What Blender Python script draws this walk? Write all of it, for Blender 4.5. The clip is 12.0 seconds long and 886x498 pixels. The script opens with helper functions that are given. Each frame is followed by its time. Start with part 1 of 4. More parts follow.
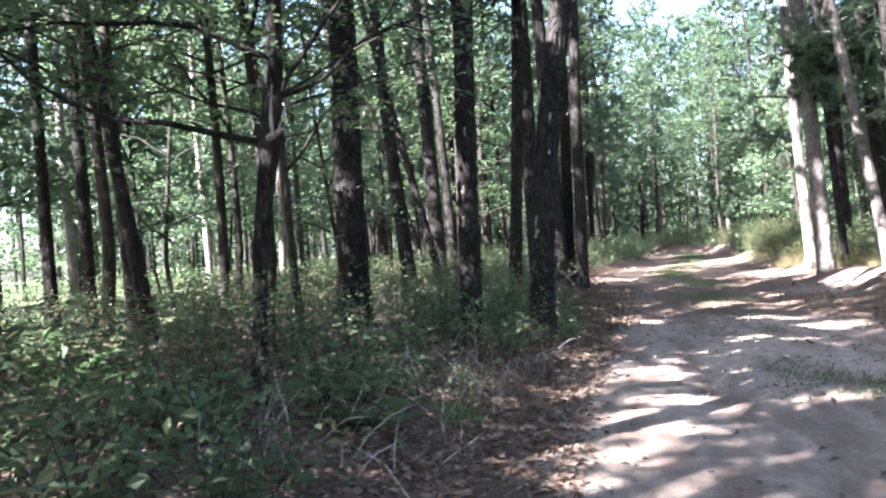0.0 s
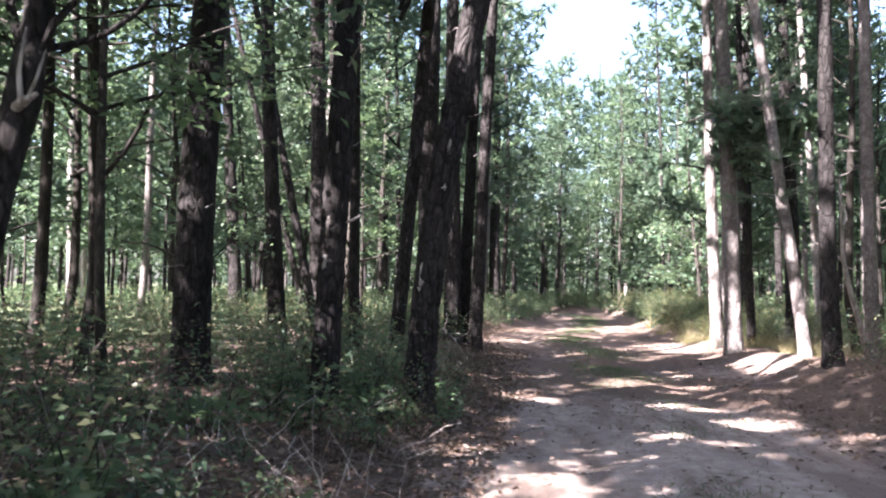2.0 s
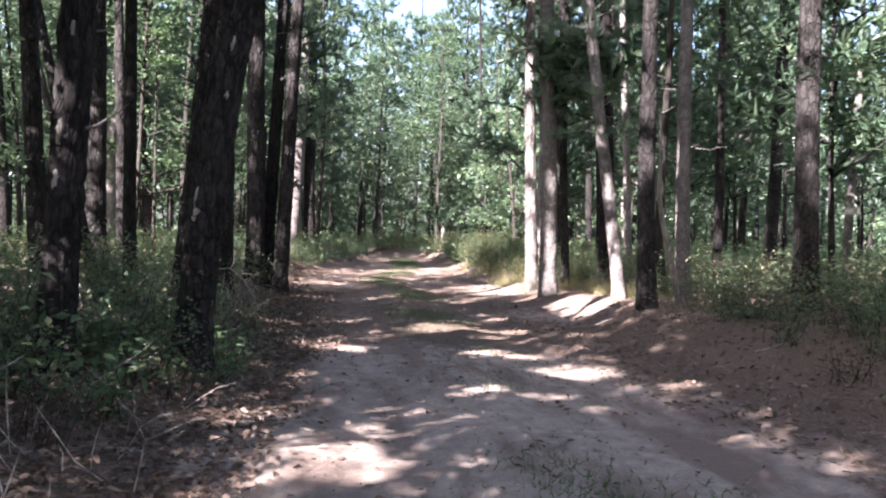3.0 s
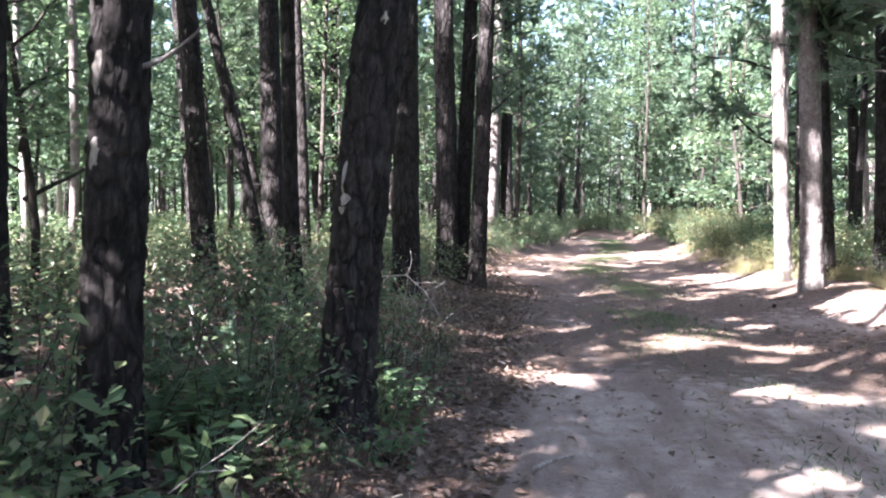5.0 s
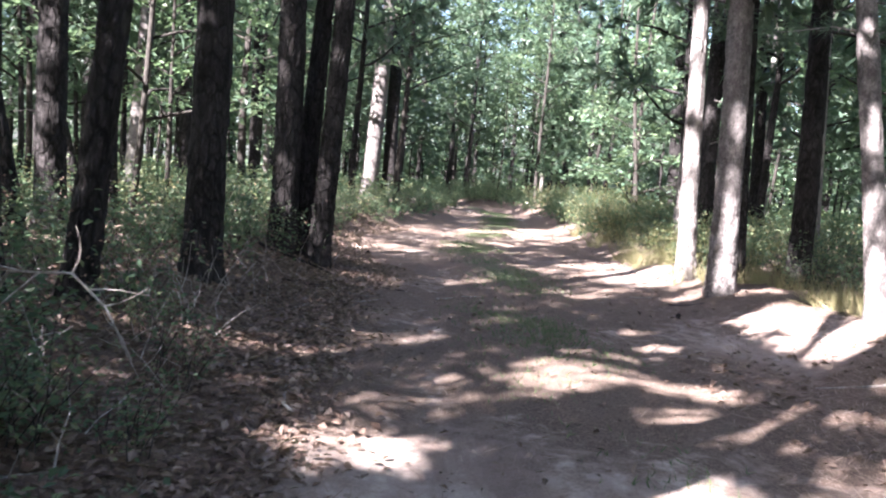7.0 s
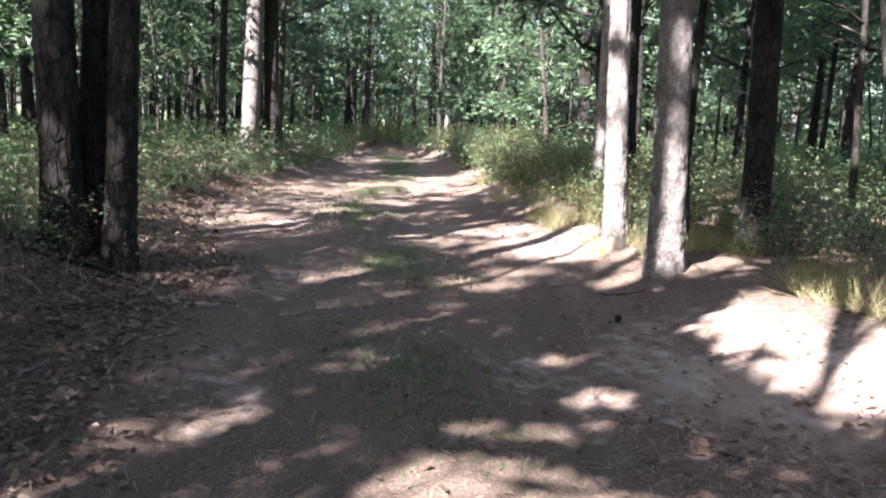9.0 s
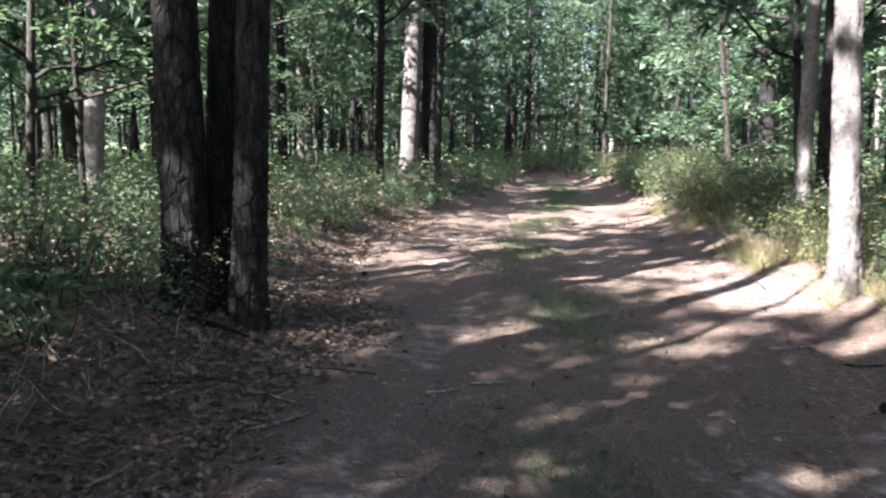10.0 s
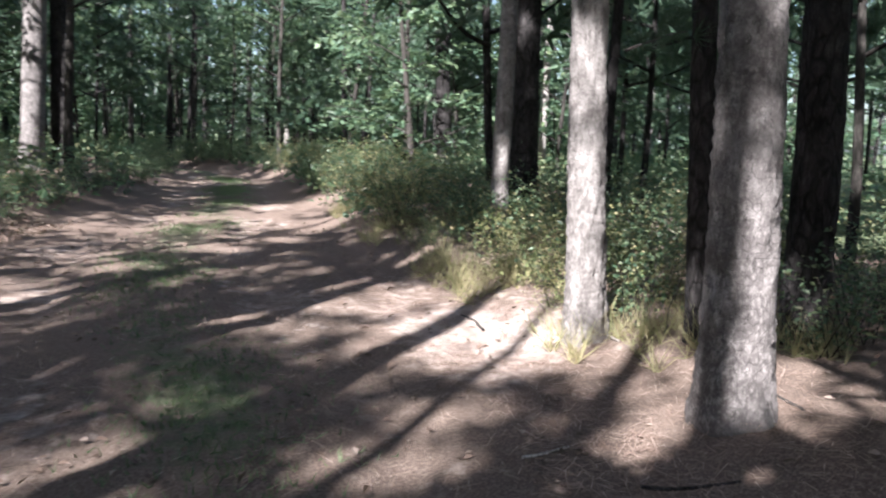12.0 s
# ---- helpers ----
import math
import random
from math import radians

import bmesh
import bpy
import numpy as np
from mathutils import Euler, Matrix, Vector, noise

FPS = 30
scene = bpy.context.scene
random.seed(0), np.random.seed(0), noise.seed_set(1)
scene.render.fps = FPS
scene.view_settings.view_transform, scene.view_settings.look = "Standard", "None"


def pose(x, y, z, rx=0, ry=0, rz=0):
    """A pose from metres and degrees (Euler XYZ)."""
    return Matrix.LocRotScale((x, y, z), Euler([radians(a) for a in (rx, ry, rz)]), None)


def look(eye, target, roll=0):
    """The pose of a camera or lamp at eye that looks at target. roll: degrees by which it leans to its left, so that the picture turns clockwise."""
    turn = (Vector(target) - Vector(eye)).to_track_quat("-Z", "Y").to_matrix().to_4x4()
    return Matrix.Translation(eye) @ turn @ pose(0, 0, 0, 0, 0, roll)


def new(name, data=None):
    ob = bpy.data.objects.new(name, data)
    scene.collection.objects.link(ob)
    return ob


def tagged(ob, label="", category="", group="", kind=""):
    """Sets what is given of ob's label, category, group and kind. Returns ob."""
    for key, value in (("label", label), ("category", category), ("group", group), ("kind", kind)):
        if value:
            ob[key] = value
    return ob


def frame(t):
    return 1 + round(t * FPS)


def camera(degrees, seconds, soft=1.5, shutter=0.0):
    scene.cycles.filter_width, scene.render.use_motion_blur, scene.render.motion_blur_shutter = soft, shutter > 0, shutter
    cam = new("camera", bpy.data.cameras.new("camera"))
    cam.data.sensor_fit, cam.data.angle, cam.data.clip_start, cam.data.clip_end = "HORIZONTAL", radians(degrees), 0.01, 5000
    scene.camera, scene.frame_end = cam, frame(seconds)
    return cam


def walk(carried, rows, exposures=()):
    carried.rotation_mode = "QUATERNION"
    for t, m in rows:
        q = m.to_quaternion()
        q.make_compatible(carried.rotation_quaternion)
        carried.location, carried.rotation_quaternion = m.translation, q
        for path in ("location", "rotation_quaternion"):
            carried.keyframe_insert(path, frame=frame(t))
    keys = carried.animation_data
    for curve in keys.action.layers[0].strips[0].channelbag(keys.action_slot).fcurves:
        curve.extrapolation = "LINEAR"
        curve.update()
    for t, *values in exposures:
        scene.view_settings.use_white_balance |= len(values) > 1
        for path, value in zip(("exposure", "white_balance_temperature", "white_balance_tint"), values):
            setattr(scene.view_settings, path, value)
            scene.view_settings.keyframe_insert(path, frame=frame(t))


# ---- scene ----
cam = camera(56.2, 12.0, soft=2.1, shutter=0.2)
PATH = [
    (0, (1.404, -0.443, 1.376), (1.067, 1.529, 1.369), -4.5),
    (0.5, (1.54, -0.147, 1.408), (1.37, 1.846, 1.39), -3.2),
    (1, (1.571, 0.36, 1.429), (1.542, 2.358, 1.341), -1.6),
    (1.5, (1.532, 0.98, 1.422), (1.443, 2.978, 1.426), -1.6),
    (2, (1.468, 1.63, 1.43), (1.368, 3.626, 1.521), 0.8),
    (2.5, (1.618, 2.231, 1.427), (1.874, 4.214, 1.468), 0.8),
    (3, (1.711, 2.909, 1.347), (2.044, 4.88, 1.308), 1.6),
    (3.5, (1.673, 3.654, 1.368), (1.784, 5.648, 1.277), 2.7),
    (5.5, (1.685, 6.231, 1.407), (1.543, 8.223, 1.313), -0.1),
    (6, (1.791, 6.967, 1.391), (1.826, 8.962, 1.256), 3.2),
    (6.5, (2.019, 7.662, 1.369), (2.11, 9.654, 1.21), 5.0),
    (8.5, (2.8, 10.548, 1.671), (3.11, 12.506, 1.4), 1.4),
    (9, (2.991, 11.257, 1.632), (3.325, 13.204, 1.32), 2.0),
    (9.5, (3.048, 12.067, 1.582), (3.167, 14.045, 1.31), 1.4),
    (10, (3.053, 12.753, 1.615), (3.002, 14.736, 1.359), 0.1),
    (10.5, (3.152, 13.46, 1.632), (2.865, 15.419, 1.352), -1.2),
    (11, (3.255, 14.203, 1.609), (3.136, 16.182, 1.343), 0.4),
    (11.5, (3.484, 14.838, 1.561), (3.818, 16.796, 1.321), 1.6),
    (12, (3.665, 15.646, 1.559), (4.363, 17.501, 1.297), 2.0),
]
# stops by which the clip's camera opens and closes on the way
STOPS = ((0, 1.05), (0.5, 0.65), (1, 0.65), (1.5, 0.7), (2, 0.75), (2.5, 0.3), (3, 0.45), (3.5, 0.55), (5.5, 1.25), (6, 1.0), (6.5, 0.8), (8.5, 0.8), (9, 0.45), (9.5, 0.25), (10.5, 0.6), (11, 1.15), (11.5, 0.3), (12, -0.32))
walk(cam, [(t, look(eye, target, roll)) for t, eye, target, roll in PATH], [(t, 2.72 + stop, 6150 if 1.7 < t < 4 else 6050 if 8 < t < 9.8 else 5800 if t > 9.8 else 5950, 22 if 1.7 < t < 4 else 14 if 8 < t < 9.8 else 11 if t > 9.8 else 20 if t > 5 else 15) for t, stop in STOPS])

# ---- world, sun ----
SUN_TO = Vector((0.70, 0.71, 0)).normalized()      # the way the shadows run
SUN_EL = radians(42)
world = bpy.data.worlds.new("sky")
scene.world = world
world.use_nodes = True
wn = world.node_tree
sky = wn.nodes.new("ShaderNodeTexSky")
sky.sky_type, sky.sun_disc = "NISHITA", False
sky.sun_elevation = SUN_EL
sky.sun_rotation = math.atan2(-SUN_TO.x, -SUN_TO.y)
sky.air_density, sky.dust_density = 1.0, 2.5
wn.links.new(sky.outputs[0], wn.nodes["Background"].inputs[0])
wn.nodes["Background"].inputs[1].default_value = 0.06
sun = new("sun", bpy.data.lights.new("sun", "SUN"))
sun.data.energy, sun.data.angle, sun.data.color = 5.0, radians(0.6), (1.0, 0.93, 0.84)
sun.matrix_world = look((0, 0, 40), Vector((0, 0, 40)) + Vector((SUN_TO.x * math.cos(SUN_EL), SUN_TO.y * math.cos(SUN_EL), -math.sin(SUN_EL))))


# ---- materials ----
def material(name):
    m = bpy.data.materials.new(name)
    m.use_nodes = True
    return m, m.node_tree, m.node_tree.nodes["Principled BSDF"]


def node(tree, kind, **values):
    n = tree.nodes.new("ShaderNode" + kind)
    for key, value in values.items():
        n.inputs[key].default_value = value
    return n


def ramp(tree, source, *stops):
    r = tree.nodes.new("ShaderNodeValToRGB")
    e = r.color_ramp.elements
    while len(e) < len(stops):
        e.new(0.5)
    for k, (at, colour) in zip(e, stops):
        k.position, k.color = at, (*colour, 1)
    tree.links.new(source, r.inputs[0])
    return r.outputs[0]


def blend(tree, fac, a, b, mode="MIX"):
    n = tree.nodes.new("ShaderNodeMix")
    n.data_type, n.blend_type = "RGBA", mode
    for value, slot in ((fac, 0), (a, 6), (b, 7)):
        if isinstance(value, (int, float)):
            n.inputs[slot].default_value = value
        elif isinstance(value, tuple):
            n.inputs[slot].default_value = (*value, 1)
        else:
            tree.links.new(value, n.inputs[slot])
    return n.outputs[2]


def coords(tree, scale=(1, 1, 1)):
    c = tree.nodes.new("ShaderNodeTexCoord")
    m = tree.nodes.new("ShaderNodeMapping")
    m.inputs["Scale"].default_value = scale
    tree.links.new(c.outputs["Object"], m.inputs[0])
    return m.outputs[0]


def noise_tex(tree, vec, scale, detail=6, rough=0.6):
    n = node(tree, "TexNoise", Scale=scale, Detail=detail, Roughness=rough)
    tree.links.new(vec, n.inputs["Vector"])
    return n.outputs[0]


def bump(tree, bsdf, height, strength, distance):
    b = node(tree, "Bump", Strength=strength, Distance=distance)
    tree.links.new(height, b.inputs["Height"])
    tree.links.new(b.outputs[0], bsdf.inputs["Normal"])


def leaf_material(name, *colours, gloss=0.45, through_part=0.45):
    m, t, p = material(name)
    g = t.nodes.new("ShaderNodeNewGeometry")
    o = t.nodes.new("ShaderNodeObjectInfo")
    stops = [(i / max(1, len(colours) - 1), c) for i, c in enumerate(colours)]
    col = ramp(t, g.outputs["Random Per Island"], *stops)
    hue = node(t, "HueSaturation", Saturation=1.0)
    v = node(t, "MapRange")
    v.inputs[3].default_value, v.inputs[4].default_value = 0.75, 1.3
    t.links.new(o.outputs["Random"], v.inputs[0])
    t.links.new(v.outputs[0], hue.inputs["Value"])
    t.links.new(col, hue.inputs["Color"])
    t.links.new(hue.outputs[0], p.inputs["Base Color"])
    p.inputs["Roughness"].default_value = gloss
    p.inputs["Specular IOR Level"].default_value = 0.4
    tr = t.nodes.new("ShaderNodeBsdfTranslucent")
    bright = blend(t, 0.4, hue.outputs[0], (0.24, 0.35, 0.17), "MIX")
    t.links.new(bright, tr.inputs[0])
    mix = t.nodes.new("ShaderNodeMixShader")
    mix.inputs[0].default_value = through_part
    t.links.new(p.outputs[0], mix.inputs[1])
    t.links.new(tr.outputs[0], mix.inputs[2])
    t.links.new(mix.outputs[0], t.nodes["Material Output"].inputs[0])
    return m


def bark_material(name, dark, mid, light, stretch=0.45, scale=16.0, depth=0.02, crack_shade=0.55, netting=0.55, crack_wide=0.2, flakes=0.5):
    m, t, p = material(name)
    v = coords(t, (1, 1, stretch))
    vor = node(t, "TexVoronoi", Scale=scale, Randomness=1.0)
    vor.feature = "DISTANCE_TO_EDGE"
    t.links.new(blend(t, 0.10, v, node_colour(t, v, 9.0)), vor.inputs["Vector"])
    grain = noise_tex(t, v, 45, 8, 0.7)
    rough = noise_tex(t, v, 11, 6, 0.7)
    crack = ramp(t, vor.outputs[0], (0.0, (0, 0, 0)), (crack_wide, (1, 1, 1)))
    plate = ramp(t, blend(t, 0.5, grain, rough), (0.36, dark), (0.5, mid), (0.64, light))
    col = blend(t, blend(t, netting, rough, crack), tuple(c * crack_shade for c in dark), plate)
    blotch = noise_tex(t, coords(t), 1.6, 5, 0.65)
    col = blend(t, ramp(t, blotch, (0.48, (0, 0, 0)), (0.72, (0.45, 0.45, 0.45))), col, light)
    chips = noise_tex(t, coords(t, (1, 1, 0.5)), 26, 4, 0.75)
    col = blend(t, ramp(t, chips, (0.55, (0, 0, 0)), (0.63, (flakes, flakes, flakes))), col, dark)
    o = t.nodes.new("ShaderNodeObjectInfo")
    hue = node(t, "HueSaturation")
    r = node(t, "MapRange")
    r.inputs[3].default_value, r.inputs[4].default_value = 0.8, 1.2
    t.links.new(o.outputs["Random"], r.inputs[0])
    t.links.new(r.outputs[0], hue.inputs["Value"])
    t.links.new(col, hue.inputs["Color"])
    t.links.new(hue.outputs[0], p.inputs["Base Color"])
    p.inputs["Roughness"].default_value = 0.9
    p.inputs["Specular IOR Level"].default_value = 0.2
    bump(t, p, blend(t, 0.4, blend(t, netting, rough, crack), grain), 1.0, depth)
    return m


def node_colour(t, vec, scale):
    n = node(t, "TexNoise", Scale=scale, Detail=3)
    t.links.new(vec, n.inputs["Vector"])
    return n.outputs[1]


# bark's own tone, taken darker for shaded pines and paler for sunlit ones
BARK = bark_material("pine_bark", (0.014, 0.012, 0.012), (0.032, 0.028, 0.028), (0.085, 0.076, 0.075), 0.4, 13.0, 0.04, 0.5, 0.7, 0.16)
BARK_PALE = bark_material("sunlit_pale_pine_bark", (0.10, 0.086, 0.082), (0.25, 0.225, 0.215), (0.45, 0.415, 0.40), 0.8, 26.0, 0.012, 0.9, 0.28, 0.07, 0.85)
BARK_OAK = bark_material("oak_bark", (0.022, 0.019, 0.018), (0.050, 0.044, 0.039), (0.11, 0.098, 0.088), 0.22, 28, 0.006)
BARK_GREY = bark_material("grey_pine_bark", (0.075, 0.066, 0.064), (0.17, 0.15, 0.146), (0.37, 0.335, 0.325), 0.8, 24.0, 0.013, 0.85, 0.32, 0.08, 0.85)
DEADWOOD = bark_material("grey_dead_wood", (0.22, 0.19, 0.17), (0.42, 0.38, 0.35), (0.62, 0.58, 0.54), 0.15, 25, 0.004)
LEAF_OAK = leaf_material("oak_leaf", (0.040, 0.072, 0.048), (0.064, 0.108, 0.070), (0.094, 0.142, 0.086), (0.145, 0.185, 0.10))
LEAF_LIGHT = leaf_material("sunny_leaf", (0.07, 0.128, 0.066), (0.10, 0.165, 0.080), (0.145, 0.205, 0.094))
LEAF_SHRUB = leaf_material("huckleberry_leaf", (0.042, 0.075, 0.046), (0.066, 0.115, 0.064), (0.11, 0.155, 0.082), (0.20, 0.195, 0.11))
LEAF_DRY = leaf_material("dry_leaf", (0.070, 0.042, 0.032), (0.12, 0.076, 0.058), (0.19, 0.128, 0.102), (0.30, 0.235, 0.20), gloss=0.7, through_part=0.15)
BRACKEN = leaf_material("withered_bracken", (0.050, 0.030, 0.022), (0.085, 0.052, 0.038), (0.13, 0.086, 0.066), (0.20, 0.145, 0.115), gloss=0.8, through_part=0.05)
NEEDLE = leaf_material("pine_needle", (0.042, 0.075, 0.050), (0.068, 0.112, 0.072), (0.11, 0.155, 0.10), through_part=0.3)
STRAW = leaf_material("pine_straw", (0.16, 0.105, 0.085), (0.26, 0.18, 0.15), (0.38, 0.29, 0.245), gloss=0.7, through_part=0.1)
GRASS = leaf_material("grass_blade", (0.055, 0.095, 0.040), (0.09, 0.13, 0.058), (0.15, 0.175, 0.085), through_part=0.35)
GRASS_DRY = leaf_material("dry_grass_blade", (0.30, 0.25, 0.13), (0.42, 0.36, 0.21), (0.22, 0.24, 0.10), gloss=0.6, through_part=0.35)


def ground_material():
    m, t, p = material("forest_ground")
    v = coords(t)
    a = t.nodes.new("ShaderNodeAttribute")
    a.attribute_name = "sand"
    b = t.nodes.new("ShaderNodeAttribute")
    b.attribute_name = "grass"
    big, fine, grit = noise_tex(t, coords(t, (1.5, 0.32, 1)), 1.3, 6, 0.62), noise_tex(t, v, 6, 8, 0.65), noise_tex(t, v, 60, 6, 0.7)
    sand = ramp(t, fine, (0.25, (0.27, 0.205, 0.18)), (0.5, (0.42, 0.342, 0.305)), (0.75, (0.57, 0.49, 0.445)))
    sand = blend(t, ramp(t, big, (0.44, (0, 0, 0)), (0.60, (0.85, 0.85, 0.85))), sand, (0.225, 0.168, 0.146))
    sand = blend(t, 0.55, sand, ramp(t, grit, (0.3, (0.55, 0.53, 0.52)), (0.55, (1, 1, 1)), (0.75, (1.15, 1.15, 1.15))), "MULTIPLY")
    litter = ramp(t, grit, (0.25, (0.060, 0.042, 0.034)), (0.5, (0.145, 0.106, 0.087)), (0.72, (0.29, 0.228, 0.192)))
    green = ramp(t, grit, (0.3, (0.055, 0.072, 0.040)), (0.7, (0.145, 0.165, 0.092)))

    def edge(attribute):
        add = t.nodes.new("ShaderNodeMath")
        add.operation = "MULTIPLY_ADD"
        t.links.new(fine, add.inputs[0])
        add.inputs[1].default_value = 0.9
        t.links.new(attribute.outputs["Fac"], add.inputs[2])
        return ramp(t, add.outputs[0], (0.75, (0, 0, 0)), (1.1, (1, 1, 1)))
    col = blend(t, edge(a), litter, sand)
    col = blend(t, edge(b), col, green)
    t.links.new(col, p.inputs["Base Color"])
    p.inputs["Roughness"].default_value = 0.95
    p.inputs["Specular IOR Level"].default_value = 0.15
    bump(t, p, blend(t, 0.5, fine, grit), 0.85, 0.04)
    return m


GROUND = ground_material()
WATER, wt, wp = material("muddy_water")
wp.inputs["Base Color"].default_value = (0.21, 0.165, 0.105, 1)
wp.inputs["Roughness"].default_value = 0.04
wp.inputs["Specular IOR Level"].default_value = 0.5
wp.inputs["IOR"].default_value = 1.33
bump(wt, wp, noise_tex(wt, coords(wt), 3, 2), 0.05, 0.01)


# ---- mesh helpers ----
rng = np.random.default_rng(7)


class Geo:
    """Collects vertices and faces of one mesh."""

    def __init__(self):
        self.v, self.f, self.n = [], [], 0

    def add(self, verts, faces):
        self.v.append(np.asarray(verts, float).reshape(-1, 3))
        self.f += [tuple(int(i) + self.n for i in f) for f in faces]
        self.n += len(self.v[-1])
        return self

    def tube(self, points, radii, seg=6, rough=0.0):
        P = np.asarray(points, float)
        n = len(P)
        T = np.gradient(P, axis=0)
        T /= np.linalg.norm(T, axis=1)[:, None] + 1e-9
        ref = np.array((1.0, 0, 0)) if abs(T[0][0]) < 0.8 else np.array((0, 1.0, 0))
        U = ref - T * (T @ ref)[:, None]
        U /= np.linalg.norm(U, axis=1)[:, None] + 1e-9
        W = np.cross(T, U)
        a = np.arange(seg) * 2 * np.pi / seg
        R = np.asarray(radii, float)[:, None] * np.ones(seg)[None]
        if rough:
            R = R * (1 + rough * rng.standard_normal(R.shape))
        V = P[:, None] + R[..., None] * (np.cos(a)[None, :, None] * U[:, None] + np.sin(a)[None, :, None] * W[:, None])
        F = [(i * seg + j, i * seg + (j + 1) % seg, (i + 1) * seg + (j + 1) % seg, (i + 1) * seg + j) for i in range(n - 1) for j in range(seg)]
        F.append(tuple(range((n - 1) * seg, n * seg)))
        return self.add(V.reshape(-1, 3), F)

    def leaves(self, C, length, width, up=0.6, spread=1.0, along=None):
        """Folded leaves at the places C; up: how far they lie flat."""
        C = np.asarray(C, float).reshape(-1, 3)
        n = len(C)
        if not n:
            return self
        A = rng.standard_normal((n, 3)) * (1, 1, 0.45 * spread)
        if along is not None:
            A = A * 0.6 + along
        A /= np.linalg.norm(A, axis=1)[:, None] + 1e-9
        N = rng.standard_normal((n, 3)) * (1 - up) + np.array((0, 0, up))
        S = np.cross(A, N)
        S /= np.linalg.norm(S, axis=1)[:, None] + 1e-9
        N = np.cross(S, A)
        L = length * rng.uniform(0.65, 1.25, n)[:, None]
        Wd = width * rng.uniform(0.7, 1.2, n)[:, None]
        V = np.stack((C, C + A * L * 0.5 + S * Wd * 0.5 + N * L * 0.1, C + A * L - N * L * 0.08, C + A * L * 0.5 - S * Wd * 0.5 + N * L * 0.1), 1)
        base = np.arange(n) * 4
        F = np.concatenate((np.stack((base, base + 1, base + 2), 1), np.stack((base, base + 2, base + 3), 1)))
        return self.add(V.reshape(-1, 3), F.tolist())

    def needles(self, C, D, length, width, count):
        """Tufts of needles at the places C that point along D."""
        C, D = np.repeat(np.asarray(C, float), count, 0), np.repeat(np.asarray(D, float), count, 0)
        n = len(C)
        A = D * 0.7 + rng.standard_normal((n, 3)) * 0.62
        A /= np.linalg.norm(A, axis=1)[:, None] + 1e-9
        S = np.cross(A, rng.standard_normal((n, 3)))
        S /= np.linalg.norm(S, axis=1)[:, None] + 1e-9
        L = length * rng.uniform(0.7, 1.15, n)[:, None]
        V = np.stack((C + S * width / 2, C - S * width / 2, C + A * L), 1)
        return self.add(V.reshape(-1, 3), np.arange(n * 3).reshape(-1, 3).tolist())

    def mesh(self, name, mat, smooth=False):
        me = bpy.data.meshes.new(name)
        me.from_pydata(np.concatenate(self.v).tolist() if self.v else [], [], self.f)
        me.materials.append(mat)
        if smooth:
            me.polygons.foreach_set("use_smooth", [True] * len(me.polygons))
        return me


def part(name, mesh_data, parent, label=""):
    ob = new(name, mesh_data)
    ob.parent = parent
    return tagged(ob, label)


# ---- the lie of the land ----
EDGE_L = ((-40, 0.6), (4, 0.95), (7, 1.05), (9, 1.3), (12, 1.45), (18, 1.5), (20, 1.9), (22.5, 1.5), (26, 1.2), (30, 2.5), (35, 3.8), (43, 5.2), (49, 5.0), (54, 3.2), (62, -2), (90, -18))
EDGE_R = ((-40, 6.8), (5, 6.1), (8, 5.6), (17, 5.6), (20, 6.1), (24, 6.2), (28, 6.4), (32, 6.9), (38, 7.5), (43, 7.7), (49, 7.0), (54, 5.0), (62, 0), (90, -15))
PUDDLE = (4.95, 4.9, 1.45, 1.55)


def edge_at(table, y):
    return np.interp(y, [a for a, _ in table], [b for _, b in table])


def wave(x, y):
    """A gentle, repeatable unevenness between -1 and 1."""
    return (np.sin(x * 1.3 + 0.7 * np.sin(y * 0.9)) + np.sin(y * 1.7 + 1.3 * np.sin(x * 0.8 + 2)) + 0.6 * np.sin(x * 3.1 + y * 2.3) + 0.5 * np.sin(x * 4.7 - y * 3.9 + 1)) / 3.1


def smooth(a, b, x):
    u = np.clip((x - a) / (b - a), 0, 1)
    return u * u * (3 - 2 * u)


def height(x, y):
    x, y = np.asarray(x, float), np.asarray(y, float)
    l, r = edge_at(EDGE_L, y), edge_at(EDGE_R, y)
    c = (l + r) / 2
    left = smooth(-0.15, 1.5, l - x) * (0.36 + 0.10 * wave(x * 0.6, y * 0.6))
    right = smooth(-0.1, 1.3, x - r) * (0.10 + 0.24 * smooth(9, 12, y) - 0.14 * smooth(17, 19, y) + 0.15 * smooth(24, 30, y) + 0.08 * wave(x, y))
    on = smooth(0.2, -0.2, l - x) * smooth(0.2, -0.2, x - r)
    ruts = -0.045 * np.exp(-((x - c + 0.95) / 0.32) ** 2) - 0.045 * np.exp(-((x - c - 0.95) / 0.32) ** 2)
    px, py, a, b = PUDDLE
    dip = -0.10 * smooth(1.35, 0.7, np.hypot((x - px) / a, (y - py) / b))
    return left + right + on * (ruts + dip + 0.012 * wave(x * 2, y * 2)) + 0.02 * wave(x * 1.7, y * 1.9)


def h(x, y):
    return float(height(x, y))


